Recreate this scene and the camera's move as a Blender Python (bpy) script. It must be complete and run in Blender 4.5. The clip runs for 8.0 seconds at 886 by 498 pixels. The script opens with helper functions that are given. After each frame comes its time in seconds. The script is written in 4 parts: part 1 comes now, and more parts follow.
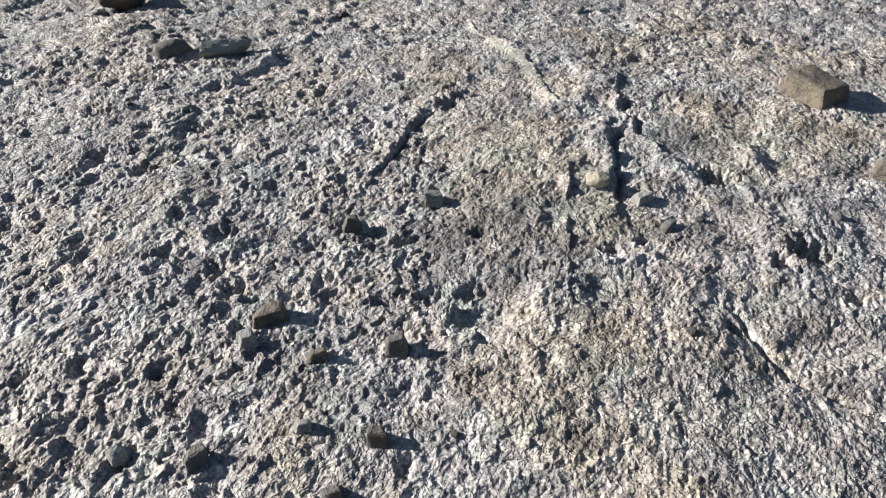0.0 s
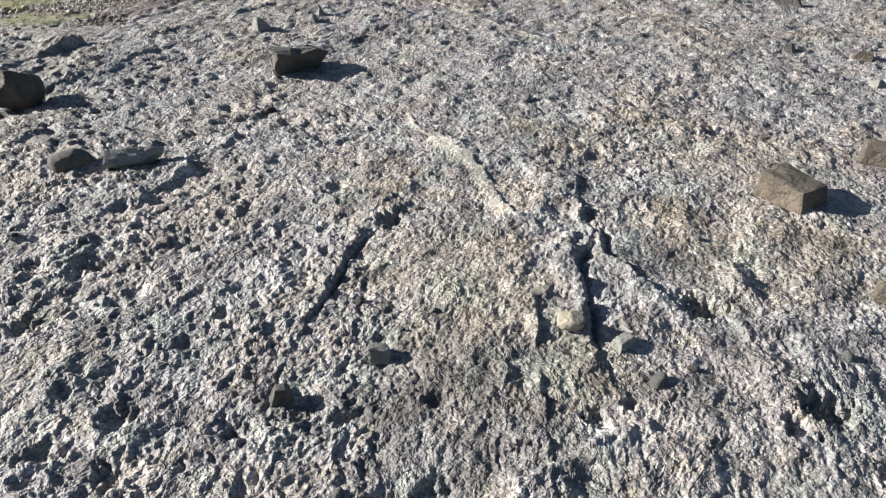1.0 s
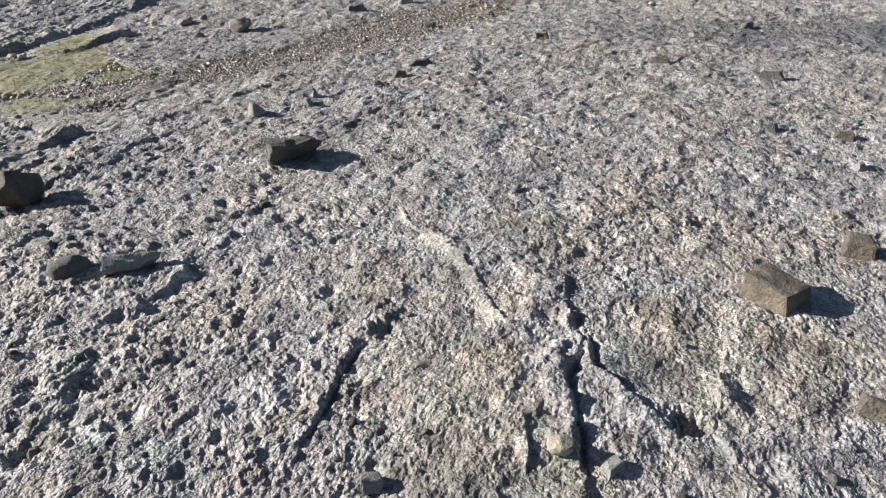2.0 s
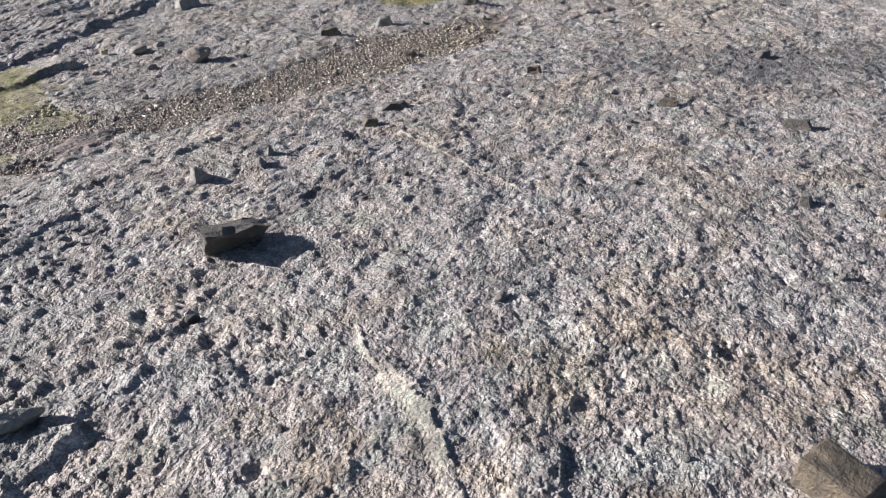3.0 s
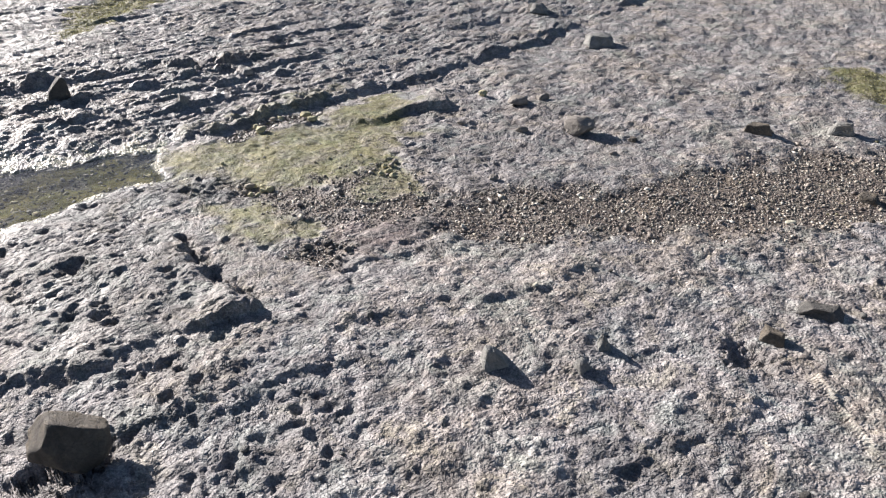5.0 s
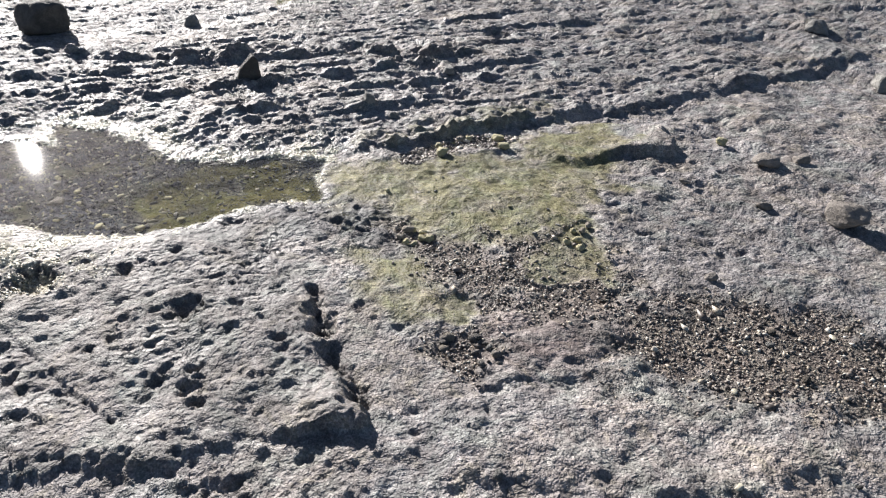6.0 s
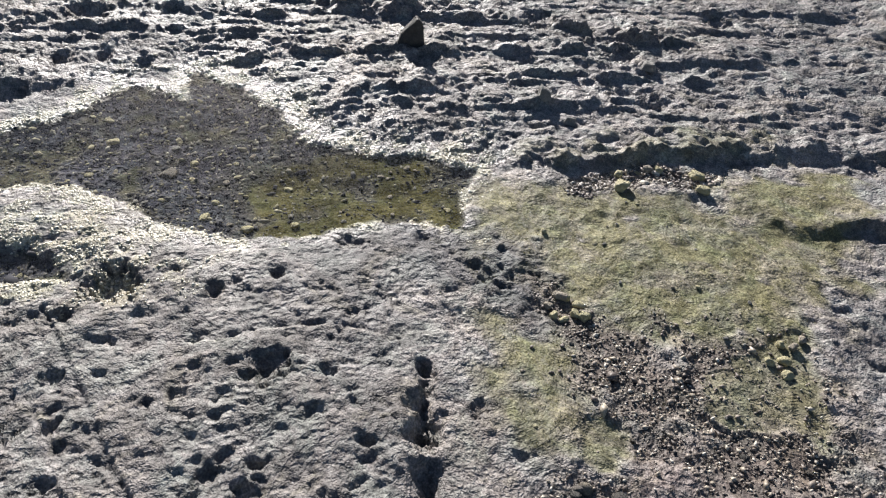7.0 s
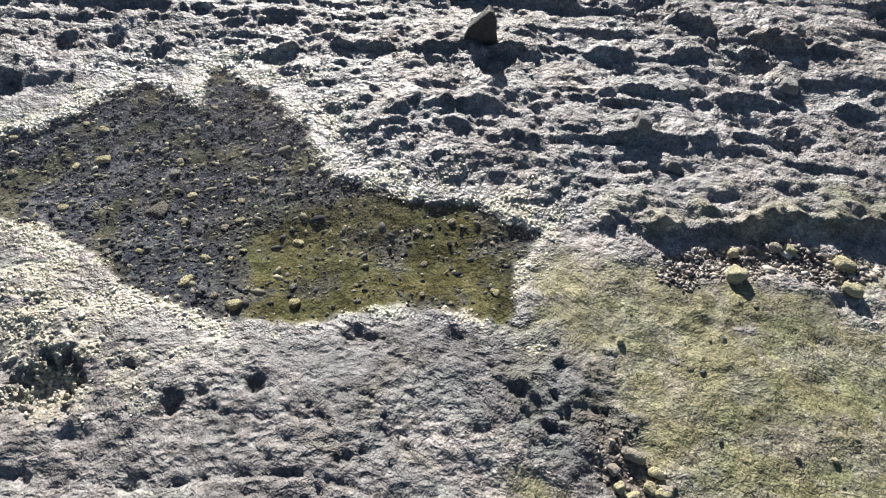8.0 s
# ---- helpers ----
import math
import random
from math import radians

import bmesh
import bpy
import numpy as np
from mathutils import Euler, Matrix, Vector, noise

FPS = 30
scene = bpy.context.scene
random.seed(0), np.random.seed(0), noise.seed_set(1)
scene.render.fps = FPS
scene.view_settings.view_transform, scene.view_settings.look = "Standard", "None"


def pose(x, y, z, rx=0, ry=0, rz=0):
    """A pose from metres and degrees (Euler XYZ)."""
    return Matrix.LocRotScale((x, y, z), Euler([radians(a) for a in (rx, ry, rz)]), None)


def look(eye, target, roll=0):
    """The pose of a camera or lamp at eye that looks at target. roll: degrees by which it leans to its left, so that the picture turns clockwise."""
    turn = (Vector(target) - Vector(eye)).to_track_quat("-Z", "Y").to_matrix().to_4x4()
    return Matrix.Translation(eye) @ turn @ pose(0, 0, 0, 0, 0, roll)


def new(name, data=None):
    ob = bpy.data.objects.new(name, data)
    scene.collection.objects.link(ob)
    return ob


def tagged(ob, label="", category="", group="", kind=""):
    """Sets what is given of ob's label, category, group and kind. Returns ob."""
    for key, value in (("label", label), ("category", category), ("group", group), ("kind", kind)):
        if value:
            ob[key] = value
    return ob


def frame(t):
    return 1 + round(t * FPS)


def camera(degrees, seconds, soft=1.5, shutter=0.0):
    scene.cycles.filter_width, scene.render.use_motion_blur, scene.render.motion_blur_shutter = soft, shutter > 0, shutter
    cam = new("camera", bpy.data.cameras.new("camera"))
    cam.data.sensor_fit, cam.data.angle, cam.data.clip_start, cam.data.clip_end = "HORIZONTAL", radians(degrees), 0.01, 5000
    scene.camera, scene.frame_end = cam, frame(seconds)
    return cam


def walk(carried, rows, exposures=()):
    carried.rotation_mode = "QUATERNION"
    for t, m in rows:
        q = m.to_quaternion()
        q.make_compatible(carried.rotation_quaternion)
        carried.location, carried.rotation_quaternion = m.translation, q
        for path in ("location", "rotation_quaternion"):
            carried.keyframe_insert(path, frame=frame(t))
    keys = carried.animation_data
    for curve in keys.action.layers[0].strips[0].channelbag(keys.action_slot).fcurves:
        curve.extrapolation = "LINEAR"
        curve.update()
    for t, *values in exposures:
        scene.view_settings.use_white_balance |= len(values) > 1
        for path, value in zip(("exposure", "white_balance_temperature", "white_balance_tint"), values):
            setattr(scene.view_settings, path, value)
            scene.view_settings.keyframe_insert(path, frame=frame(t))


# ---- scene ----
cam = camera(62.8, 8.0, soft=1.2)
PATH = [
    (0, (-0.044, -0.153, 1.261), (-0.057, 1.455, 0.072), -1.6),
    (0.5, (-0.067, 0.132, 1.256), (-0.053, 1.813, 0.173), -2.9),
    (1, (-0.038, 0.304, 1.295), (0.107, 1.979, 0.213), -1.2),
    (1.5, (0.0, 0.348, 1.434), (0.122, 2.015, 0.336), -1.6),
    (2, (0.005, 0.386, 1.528), (0.16, 2.115, 0.534), -2.2),
    (2.2, (-0.005, 0.524, 1.534), (0.191, 2.28, 0.597), -2.3),
    (3.3, (0.26, 1.438, 1.669), (0.372, 3.146, 0.636), -3.2),
    (3.5, (0.235, 1.621, 1.669), (0.279, 3.345, 0.656), -3.3),
    (4, (0.176, 2.048, 1.748), (0.022, 3.764, 0.733), -3.3),
    (4.5, (0.12, 2.482, 1.775), (-0.413, 4.131, 0.777), -2.0),
    (4.7, (0.101, 2.618, 1.796), (-0.539, 4.227, 0.795), -1.2),
    (5.8, (-0.284, 3.555, 1.855), (-1.351, 4.843, 0.759), 1.9),
    (6, (-0.408, 3.718, 1.878), (-1.57, 4.906, 0.765), 1.7),
    (6.5, (-0.777, 4.028, 1.858), (-2.037, 5.005, 0.65), 3.2),
    (7, (-1.131, 4.259, 1.874), (-2.431, 5.073, 0.59), 4.4),
    (7.5, (-1.527, 4.59, 1.816), (-2.931, 5.127, 0.497), 1.2),
    (8, (-1.871, 4.825, 1.781), (-3.167, 5.368, 0.357), 2.5),
]
walk(cam, [(t, look(eye, target, roll)) for t, eye, target, roll in PATH],
     [(0, 1.21, 6240, 9.8), (2.2, 1.17, 6240, 11), (3.4, 1.09, 6260, 15.5), (4.6, 1.16, 6260, 15), (6.0, 1.0, 6200, 13.5), (6.5, 0.85, 6200, 13), (7.0, 0.83, 6200, 12.8), (8, 1.03, 6210, 12.2)])

# ---- world, sun ----
SUN_AZ, SUN_EL = radians(167), radians(23.3)
world = bpy.data.worlds.new("sky")
scene.world = world
world.use_nodes = True
wn = world.node_tree
sky = wn.nodes.new("ShaderNodeTexSky")
sky.sky_type = "NISHITA"
sky.sun_disc = False
sky.ozone_density = 2.0
sky.sun_elevation = SUN_EL
sky.sun_rotation = radians(90) - SUN_AZ
wn.links.new(sky.outputs["Color"], wn.nodes["Background"].inputs["Color"])
wn.nodes["Background"].inputs["Strength"].default_value = 0.037
sun_data = bpy.data.lights.new("sun", "SUN")
sun_data.energy, sun_data.angle, sun_data.color = 5.0, radians(0.53), (1.0, 0.942, 0.845)
sun = new("sun", sun_data)
sun.matrix_world = look((-40 * math.cos(SUN_EL), 9, 20), (-40 * math.cos(SUN_EL) - math.cos(SUN_AZ) * math.cos(SUN_EL), 9 - math.sin(SUN_AZ) * math.cos(SUN_EL), 20 - math.sin(SUN_EL)))


# ---- materials ----
def material(name):
    m = bpy.data.materials.new(name)
    m.use_nodes = True
    t = m.node_tree
    return m, t, t.nodes["Principled BSDF"]


def node(t, kind, **values):
    n = t.nodes.new("ShaderNode" + kind)
    for k, v in values.items():
        n.inputs[k.replace("_", " ")].default_value = v
    return n


def tex_noise(t, scale, detail=4.0, rough=0.55, distort=0.0, vec=None):
    n = node(t, "TexNoise", Scale=scale, Detail=detail, Roughness=rough, Distortion=distort)
    if vec is not None:
        t.links.new(vec, n.inputs["Vector"])
    return n.outputs["Fac"]


def node_color(t, scale, vec):
    n = node(t, "TexNoise", Scale=scale, Detail=2.0)
    t.links.new(vec, n.inputs["Vector"])
    return n.outputs["Color"]


def tex_cells(t, scale, vec, feature="F1"):
    n = node(t, "TexVoronoi", Scale=scale)
    n.feature = feature
    t.links.new(vec, n.inputs["Vector"])
    return n


def ramp(t, fac, stops):
    n = t.nodes.new("ShaderNodeValToRGB")
    e = n.color_ramp.elements
    while len(e) < len(stops):
        e.new(0.5)
    for el, (p, c) in zip(e, stops):
        el.position = p
        el.color = (*c, 1) if len(c) == 3 else c
    t.links.new(fac, n.inputs["Fac"])
    return n.outputs["Color"]


def grey(v):
    return (v, v, v)


def mix(t, fac, a, b, blend="MIX"):
    n = t.nodes.new("ShaderNodeMix")
    n.data_type, n.blend_type = "RGBA", blend
    for val, sock in ((fac, n.inputs[0]), (a, n.inputs[6]), (b, n.inputs[7])):
        if isinstance(val, (int, float)):
            sock.default_value = val
        elif isinstance(val, tuple):
            sock.default_value = (*val, 1)
        else:
            t.links.new(val, sock)
    return n.outputs[2]


def calc(t, op, a, b=0.0):
    n = t.nodes.new("ShaderNodeMath")
    n.operation = op
    for val, sock in ((a, n.inputs[0]), (b, n.inputs[1])):
        if isinstance(val, (int, float)):
            sock.default_value = val
        else:
            t.links.new(val, sock)
    return n.outputs[0]


def place(t, kind="Object"):
    return t.nodes.new("ShaderNodeTexCoord").outputs[kind]


def bump(t, bsdf, height, strength, distance):
    n = node(t, "Bump", Strength=strength, Distance=distance)
    t.links.new(height, n.inputs["Height"])
    t.links.new(n.outputs["Normal"], bsdf.inputs["Normal"])


def attribute(t, name):
    n = t.nodes.new("ShaderNodeAttribute")
    n.attribute_name = name
    return n.outputs["Fac"]


def make_ground_material():
    m, t, b = material("tidal_rock")
    v = place(t)
    big = tex_noise(t, 1.1, 4, 0.6, 0.6, v)
    mid = tex_noise(t, 9.0, 5, 0.65, 0.4, v)
    fine = tex_noise(t, 70.0, 4, 0.7, 0.3, v)
    tiny = tex_noise(t, 260.0, 3, 0.7, 0.0, v)
    lump = tex_noise(t, 27.0, 3, 0.6, 0.8, v)
    tone = calc(t, "ADD", calc(t, "MULTIPLY", calc(t, "ADD", mid, lump), 0.36), calc(t, "ADD", calc(t, "MULTIPLY", fine, 0.42), calc(t, "MULTIPLY", tiny, 0.24)))
    tone = calc(t, "SUBTRACT", tone, 0.19)
    rock = ramp(t, tone, [(0.34, (0.105, 0.101, 0.102)), (0.45, (0.22, 0.212, 0.212)), (0.54, (0.32, 0.308, 0.30)), (0.66, (0.48, 0.464, 0.445))])
    warm = ramp(t, tone, [(0.34, (0.12, 0.105, 0.093)), (0.48, (0.27, 0.242, 0.215)), (0.63, (0.53, 0.487, 0.435))])
    col = mix(t, ramp(t, big, [(0.47, grey(0)), (0.66, grey(0.8))]), rock, warm)
    slab = ramp(t, tone, [(0.34, (0.078, 0.073, 0.069)), (0.48, (0.172, 0.163, 0.154)), (0.64, (0.355, 0.34, 0.32))])
    col = mix(t, attribute(t, "slab"), col, slab)
    pale = ramp(t, tone, [(0.34, (0.13, 0.115, 0.096)), (0.5, (0.275, 0.248, 0.21)), (0.63, (0.50, 0.465, 0.41))])
    col = mix(t, attribute(t, "pale"), col, pale)
    ruddy = ramp(t, tone, [(0.34, (0.075, 0.06, 0.056)), (0.48, (0.165, 0.138, 0.129)), (0.64, (0.34, 0.30, 0.283))])
    col = mix(t, attribute(t, "red"), col, ruddy)
    # pale tone of the veins, also of the lit lips painted beside slab cracks
    seam = ramp(t, tone, [(0.34, (0.33, 0.305, 0.26)), (0.5, (0.47, 0.44, 0.38)), (0.64, (0.60, 0.565, 0.505))])
    col = mix(t, attribute(t, "vein_lit_lip"), col, seam)
    dark = ramp(t, tone, [(0.30, (0.045, 0.046, 0.05)), (0.55, (0.13, 0.132, 0.135)), (0.75, (0.25, 0.25, 0.25))])
    col = mix(t, attribute(t, "dark"), col, dark)
    weed = ramp(t, tone, [(0.34, (0.08, 0.078, 0.034)), (0.45, (0.15, 0.146, 0.07)), (0.55, (0.23, 0.222, 0.112)), (0.68, (0.39, 0.37, 0.22))])
    weed = mix(t, ramp(t, tex_noise(t, 6.5, 4, 0.65, 0.6, v), [(0.46, grey(0)), (0.62, grey(0.45))]), weed, warm)
    col = mix(t, attribute(t, "algae"), col, weed)
    grit = ramp(t, tone, [(0.36, (0.05, 0.041, 0.035)), (0.5, (0.135, 0.113, 0.096)), (0.64, (0.30, 0.26, 0.22))])
    col = mix(t, attribute(t, "gravel"), col, grit)
    crust = ramp(t, calc(t, "ADD", calc(t, "MULTIPLY", fine, 0.55), calc(t, "MULTIPLY", tiny, 0.45)), [(0.34, (0.13, 0.118, 0.078)), (0.45, (0.34, 0.32, 0.225)), (0.57, (0.60, 0.575, 0.46))])
    col = mix(t, attribute(t, "barnacle"), col, crust)
    mud = ramp(t, tone, [(0.36, (0.03, 0.032, 0.045)), (0.5, (0.082, 0.086, 0.108)), (0.64, (0.23, 0.228, 0.24))])
    col = mix(t, attribute(t, "bed"), col, mud)
    slime = ramp(t, tone, [(0.35, (0.048, 0.047, 0.022)), (0.5, (0.115, 0.112, 0.056)), (0.66, (0.225, 0.215, 0.125))])
    col = mix(t, attribute(t, "weedy"), col, slime)
    stain = ramp(t, tex_noise(t, 5.5, 6, 0.68, 1.0, v), [(0.38, grey(0.62)), (0.5, grey(0.92)), (0.62, grey(1.12))])
    col = mix(t, 1.0, col, stain, "MULTIPLY")
    hue = ramp(t, tex_noise(t, 4.5, 5, 0.72, 0.9, v), [(0.36, (0.93, 1.0, 0.97)), (0.46, (0.99, 1.0, 1.0)), (0.54, (1.0, 0.95, 0.96)), (0.64, (1.0, 0.955, 0.85))])
    col = mix(t, 1.0, col, hue, "MULTIPLY")
    speck = ramp(t, tex_noise(t, 140.0, 2, 0.5, 0.5, v), [(0.38, grey(0.22)), (0.5, grey(0.5)), (0.62, grey(0.85))])
    col = mix(t, 0.4, col, speck, "OVERLAY")
    t.links.new(col, b.inputs["Base Color"])
    r = calc(t, "SUBTRACT", ramp(t, fine, [(0.3, grey(0.55)), (0.7, grey(0.85))]), calc(t, "MULTIPLY", attribute(t, "wet"), 0.30))
    t.links.new(r, b.inputs["Roughness"])
    t.links.new(calc(t, "MULTIPLY", calc(t, "SUBTRACT", 1.0, attribute(t, "bed")), 0.4), b.inputs["Specular IOR Level"])
    worm = node(t, "TexNoise", Scale=55.0, Detail=1.5, Roughness=0.45, Distortion=1.0)
    t.links.new(v, worm.inputs["Vector"])
    crease = calc(t, "ABSOLUTE", calc(t, "SUBTRACT", worm.outputs["Fac"], 0.5))
    calm = calc(t, "SUBTRACT", calc(t, "SUBTRACT", 1.0, calc(t, "MULTIPLY", attribute(t, "algae"), 0.45)), calc(t, "ADD", calc(t, "MULTIPLY", calc(t, "MAXIMUM", attribute(t, "slab"), calc(t, "MULTIPLY", attribute(t, "vein_lit_lip"), 1.5)), 0.36), calc(t, "MULTIPLY", attribute(t, "bed"), 0.5)))
    rough_patch = ramp(t, tex_noise(t, 3.2, 5, 0.65, 0.8, v), [(0.36, grey(0.5)), (0.62, grey(1.3))])
    h = calc(t, "MULTIPLY", tex_noise(t, 12.0, 2, 0.5, 0.5, v), 0.9)
    for part_height, weight in ((tex_noise(t, 31.0, 2, 0.5, 0.8, v), 0.75), (tex_noise(t, 82.0, 3, 0.55, 0.3, v), 0.34), (tiny, 0.06), (crease, -0.75)):
        h = calc(t, "ADD", h, calc(t, "MULTIPLY", part_height, weight))
    h = calc(t, "MULTIPLY", h, rough_patch)
    # dimples, small on the rough rock and drawn out along the bedding on the slab
    warp = mix(t, 0.012, v, node_color(t, 40.0, v), "ADD")
    turned = node(t, "Mapping", Rotation=(0, 0, radians(68)))
    turned.vector_type = "TEXTURE"
    t.links.new(warp, turned.inputs["Vector"])
    drawn = node(t, "Mapping", Scale=(0.6, 1, 1))
    t.links.new(turned.outputs["Vector"], drawn.inputs["Vector"])
    small_dimple = ramp(t, tex_cells(t, 58.0, drawn.outputs["Vector"]).outputs["Distance"], [(0.05, grey(0)), (0.55, grey(1))])
    large_dimple = ramp(t, tex_cells(t, 34.0, drawn.outputs["Vector"]).outputs["Distance"], [(0.05, grey(0)), (0.5, grey(1))])
    dimple = mix(t, attribute(t, "slab"), mix(t, 0.6, small_dimple, (0.5, 0.5, 0.5)), large_dimple)
    bare = calc(t, "SUBTRACT", 1.0, calc(t, "MAXIMUM", attribute(t, "algae"), attribute(t, "gravel")))
    h = calc(t, "ADD", h, calc(t, "MULTIPLY", dimple, calc(t, "MULTIPLY", bare, 0.50)))
    bump(t, b, calc(t, "MULTIPLY", h, calm), 1.0, 0.0195)
    return m


def make_stone_material(name, stops, rough=0.75, scale=1.0):
    m, t, b = material(name)
    v = place(t)
    rnd = t.nodes.new("ShaderNodeObjectInfo").outputs["Random"]
    n1 = tex_noise(t, 14.0 * scale, 5, 0.6, 0.4, v)
    n2 = tex_noise(t, 110.0 * scale, 4, 0.7, 0.0, v)
    tone = calc(t, "ADD", calc(t, "MULTIPLY", n1, 0.55), calc(t, "ADD", calc(t, "MULTIPLY", n2, 0.4), calc(t, "MULTIPLY", rnd, 0.08)))
    t.links.new(ramp(t, tone, stops), b.inputs["Base Color"])
    b.inputs["Roughness"].default_value = rough
    n3 = tex_noise(t, 45.0 * scale, 6, 0.65, 0.6, v)
    bump(t, b, calc(t, "ADD", calc(t, "ADD", n1, n2), calc(t, "MULTIPLY", n3, 1.4)), 0.9, 0.008)
    return m


def make_scatter_material(name, stops, rough, shine=0.5, through_light=0.0):
    m, t, b = material(name)
    v = place(t)
    isl = t.nodes.new("ShaderNodeNewGeometry").outputs["Random Per Island"]
    n = tex_noise(t, 160.0, 3, 0.6, 0.0, v)
    c = mix(t, ramp(t, n, [(0.35, grey(0.0)), (0.7, grey(0.45))]), ramp(t, isl, stops), (0.05, 0.045, 0.04))
    t.links.new(c, b.inputs["Base Color"])
    b.inputs["Roughness"].default_value = rough
    b.inputs["Specular IOR Level"].default_value = shine
    bump(t, b, n, 0.4, 0.002)
    if through_light:
        lit = node(t, "BsdfTranslucent")
        t.links.new(c, lit.inputs["Color"])
        both = node(t, "MixShader", Fac=through_light)
        t.links.new(b.outputs[0], both.inputs[1])
        t.links.new(lit.outputs[0], both.inputs[2])
        t.links.new(both.outputs[0], t.nodes["Material Output"].inputs["Surface"])
    return m


def make_water_material():
    m, t, b = material("pool_water")
    t.nodes.remove(b)
    v = place(t)
    ripple = node(t, "Bump", Strength=0.015, Distance=0.01)
    t.links.new(tex_noise(t, 6.0, 2, 0.5, 0.0, v), ripple.inputs["Height"])
    clear = node(t, "BsdfTransparent", Color=(0.92, 0.925, 0.88, 1))
    gloss = node(t, "BsdfGlossy", Color=(1, 1, 1, 1), Roughness=0.02)
    t.links.new(ripple.outputs["Normal"], gloss.inputs["Normal"])
    fres = node(t, "Fresnel", IOR=1.333)
    mx = t.nodes.new("ShaderNodeMixShader")
    t.links.new(fres.outputs[0], mx.inputs[0])
    t.links.new(clear.outputs[0], mx.inputs[1])
    t.links.new(gloss.outputs[0], mx.inputs[2])
    t.links.new(mx.outputs[0], t.nodes["Material Output"].inputs["Surface"])
    return m


GROUND = make_ground_material()
WATER = make_water_material()
STONE_DARK = make_stone_material("dark_stone", [(0.3, (0.035, 0.033, 0.032)), (0.5, (0.085, 0.08, 0.073)), (0.72, (0.18, 0.165, 0.145))])
STONE_OCHRE = make_stone_material("ochre_stone", [(0.3, (0.04, 0.034, 0.029)), (0.47, (0.085, 0.072, 0.058)), (0.58, (0.14, 0.115, 0.085)), (0.75, (0.25, 0.205, 0.15))])
STONE_GREY = make_stone_material("grey_stone", [(0.3, (0.10, 0.10, 0.095)), (0.5, (0.22, 0.215, 0.20)), (0.72, (0.40, 0.385, 0.35))])
STONE_PALE = make_stone_material("pale_stone", [(0.3, (0.17, 0.145, 0.11)), (0.5, (0.31, 0.27, 0.21)), (0.72, (0.48, 0.43, 0.35))])
STONE_TAN = make_stone_material("tan_stone", [(0.3, (0.11, 0.097, 0.085)), (0.5, (0.22, 0.196, 0.172)), (0.72, (0.38, 0.345, 0.31))])
STONE_YELLOW = make_stone_material("yellow_stone", [(0.3, (0.22, 0.195, 0.10)), (0.5, (0.42, 0.38, 0.22)), (0.72, (0.62, 0.58, 0.40))])
GRIT = make_scatter_material("shell_gravel", [(0.0, (0.07, 0.058, 0.052)), (0.35, (0.16, 0.132, 0.116)), (0.62, (0.29, 0.245, 0.205)), (0.84, (0.47, 0.41, 0.32)), (1.0, (0.75, 0.72, 0.64))], 0.5)
POOL_GRIT = make_scatter_material("pool_pebbles", [(0.0, (0.035, 0.036, 0.046)), (0.5, (0.10, 0.102, 0.115)), (0.75, (0.26, 0.25, 0.22)), (0.9, (0.40, 0.375, 0.27)), (1.0, (0.7, 0.67, 0.57))], 0.8, 0.05)
BARNACLE = make_scatter_material("barnacle_shell", [(0.0, (0.40, 0.37, 0.24)), (0.5, (0.60, 0.56, 0.41)), (1.0, (0.80, 0.77, 0.66))], 0.38)
WEED = make_scatter_material("algae_fronds", [(0.0, (0.14, 0.132, 0.05)), (0.5, (0.28, 0.268, 0.115)), (1.0, (0.46, 0.44, 0.23))], 0.7, through_light=0.4)


# ---- noise on arrays ----
RNG = np.random.default_rng(7)
PERM = np.concatenate([RNG.permutation(1024)] * 2)
ANGLE = RNG.uniform(0, 2 * math.pi, 1024)
GX, GY = np.cos(ANGLE).astype(np.float32), np.sin(ANGLE).astype(np.float32)
UNIT = RNG.uniform(0, 1, 4096).astype(np.float32)


def slot(ix, iy, seed):
    return PERM[(PERM[(ix + seed * 131) & 1023] + iy + seed * 57) & 1023]


def perlin(x, y, seed):
    fx0, fy0 = np.floor(x), np.floor(y)
    ix, iy = fx0.astype(np.int32), fy0.astype(np.int32)
    fx, fy = (x - fx0).astype(np.float32), (y - fy0).astype(np.float32)
    ux, uy = fx * fx * (3 - 2 * fx), fy * fy * (3 - 2 * fy)
    k00, k10, k01, k11 = (slot(ix + a, iy + b, seed) for a, b in ((0, 0), (1, 0), (0, 1), (1, 1)))
    n0 = (GX[k00] * fx + GY[k00] * fy) * (1 - ux) + (GX[k10] * (fx - 1) + GY[k10] * fy) * ux
    n1 = (GX[k01] * fx + GY[k01] * (fy - 1)) * (1 - ux) + (GX[k11] * (fx - 1) + GY[k11] * (fy - 1)) * ux
    return (n0 * (1 - uy) + n1 * uy) * 1.5


def fbm(x, y, size, octaves, seed, gain=0.5):
    total, amp, f = 0, 1.0, 1.0 / size
    for k in range(octaves):
        total = total + amp * perlin(x * f + 17.3 * k, y * f - 9.1 * k, seed + k)
        amp, f = amp * gain, f * 2.03
    return total


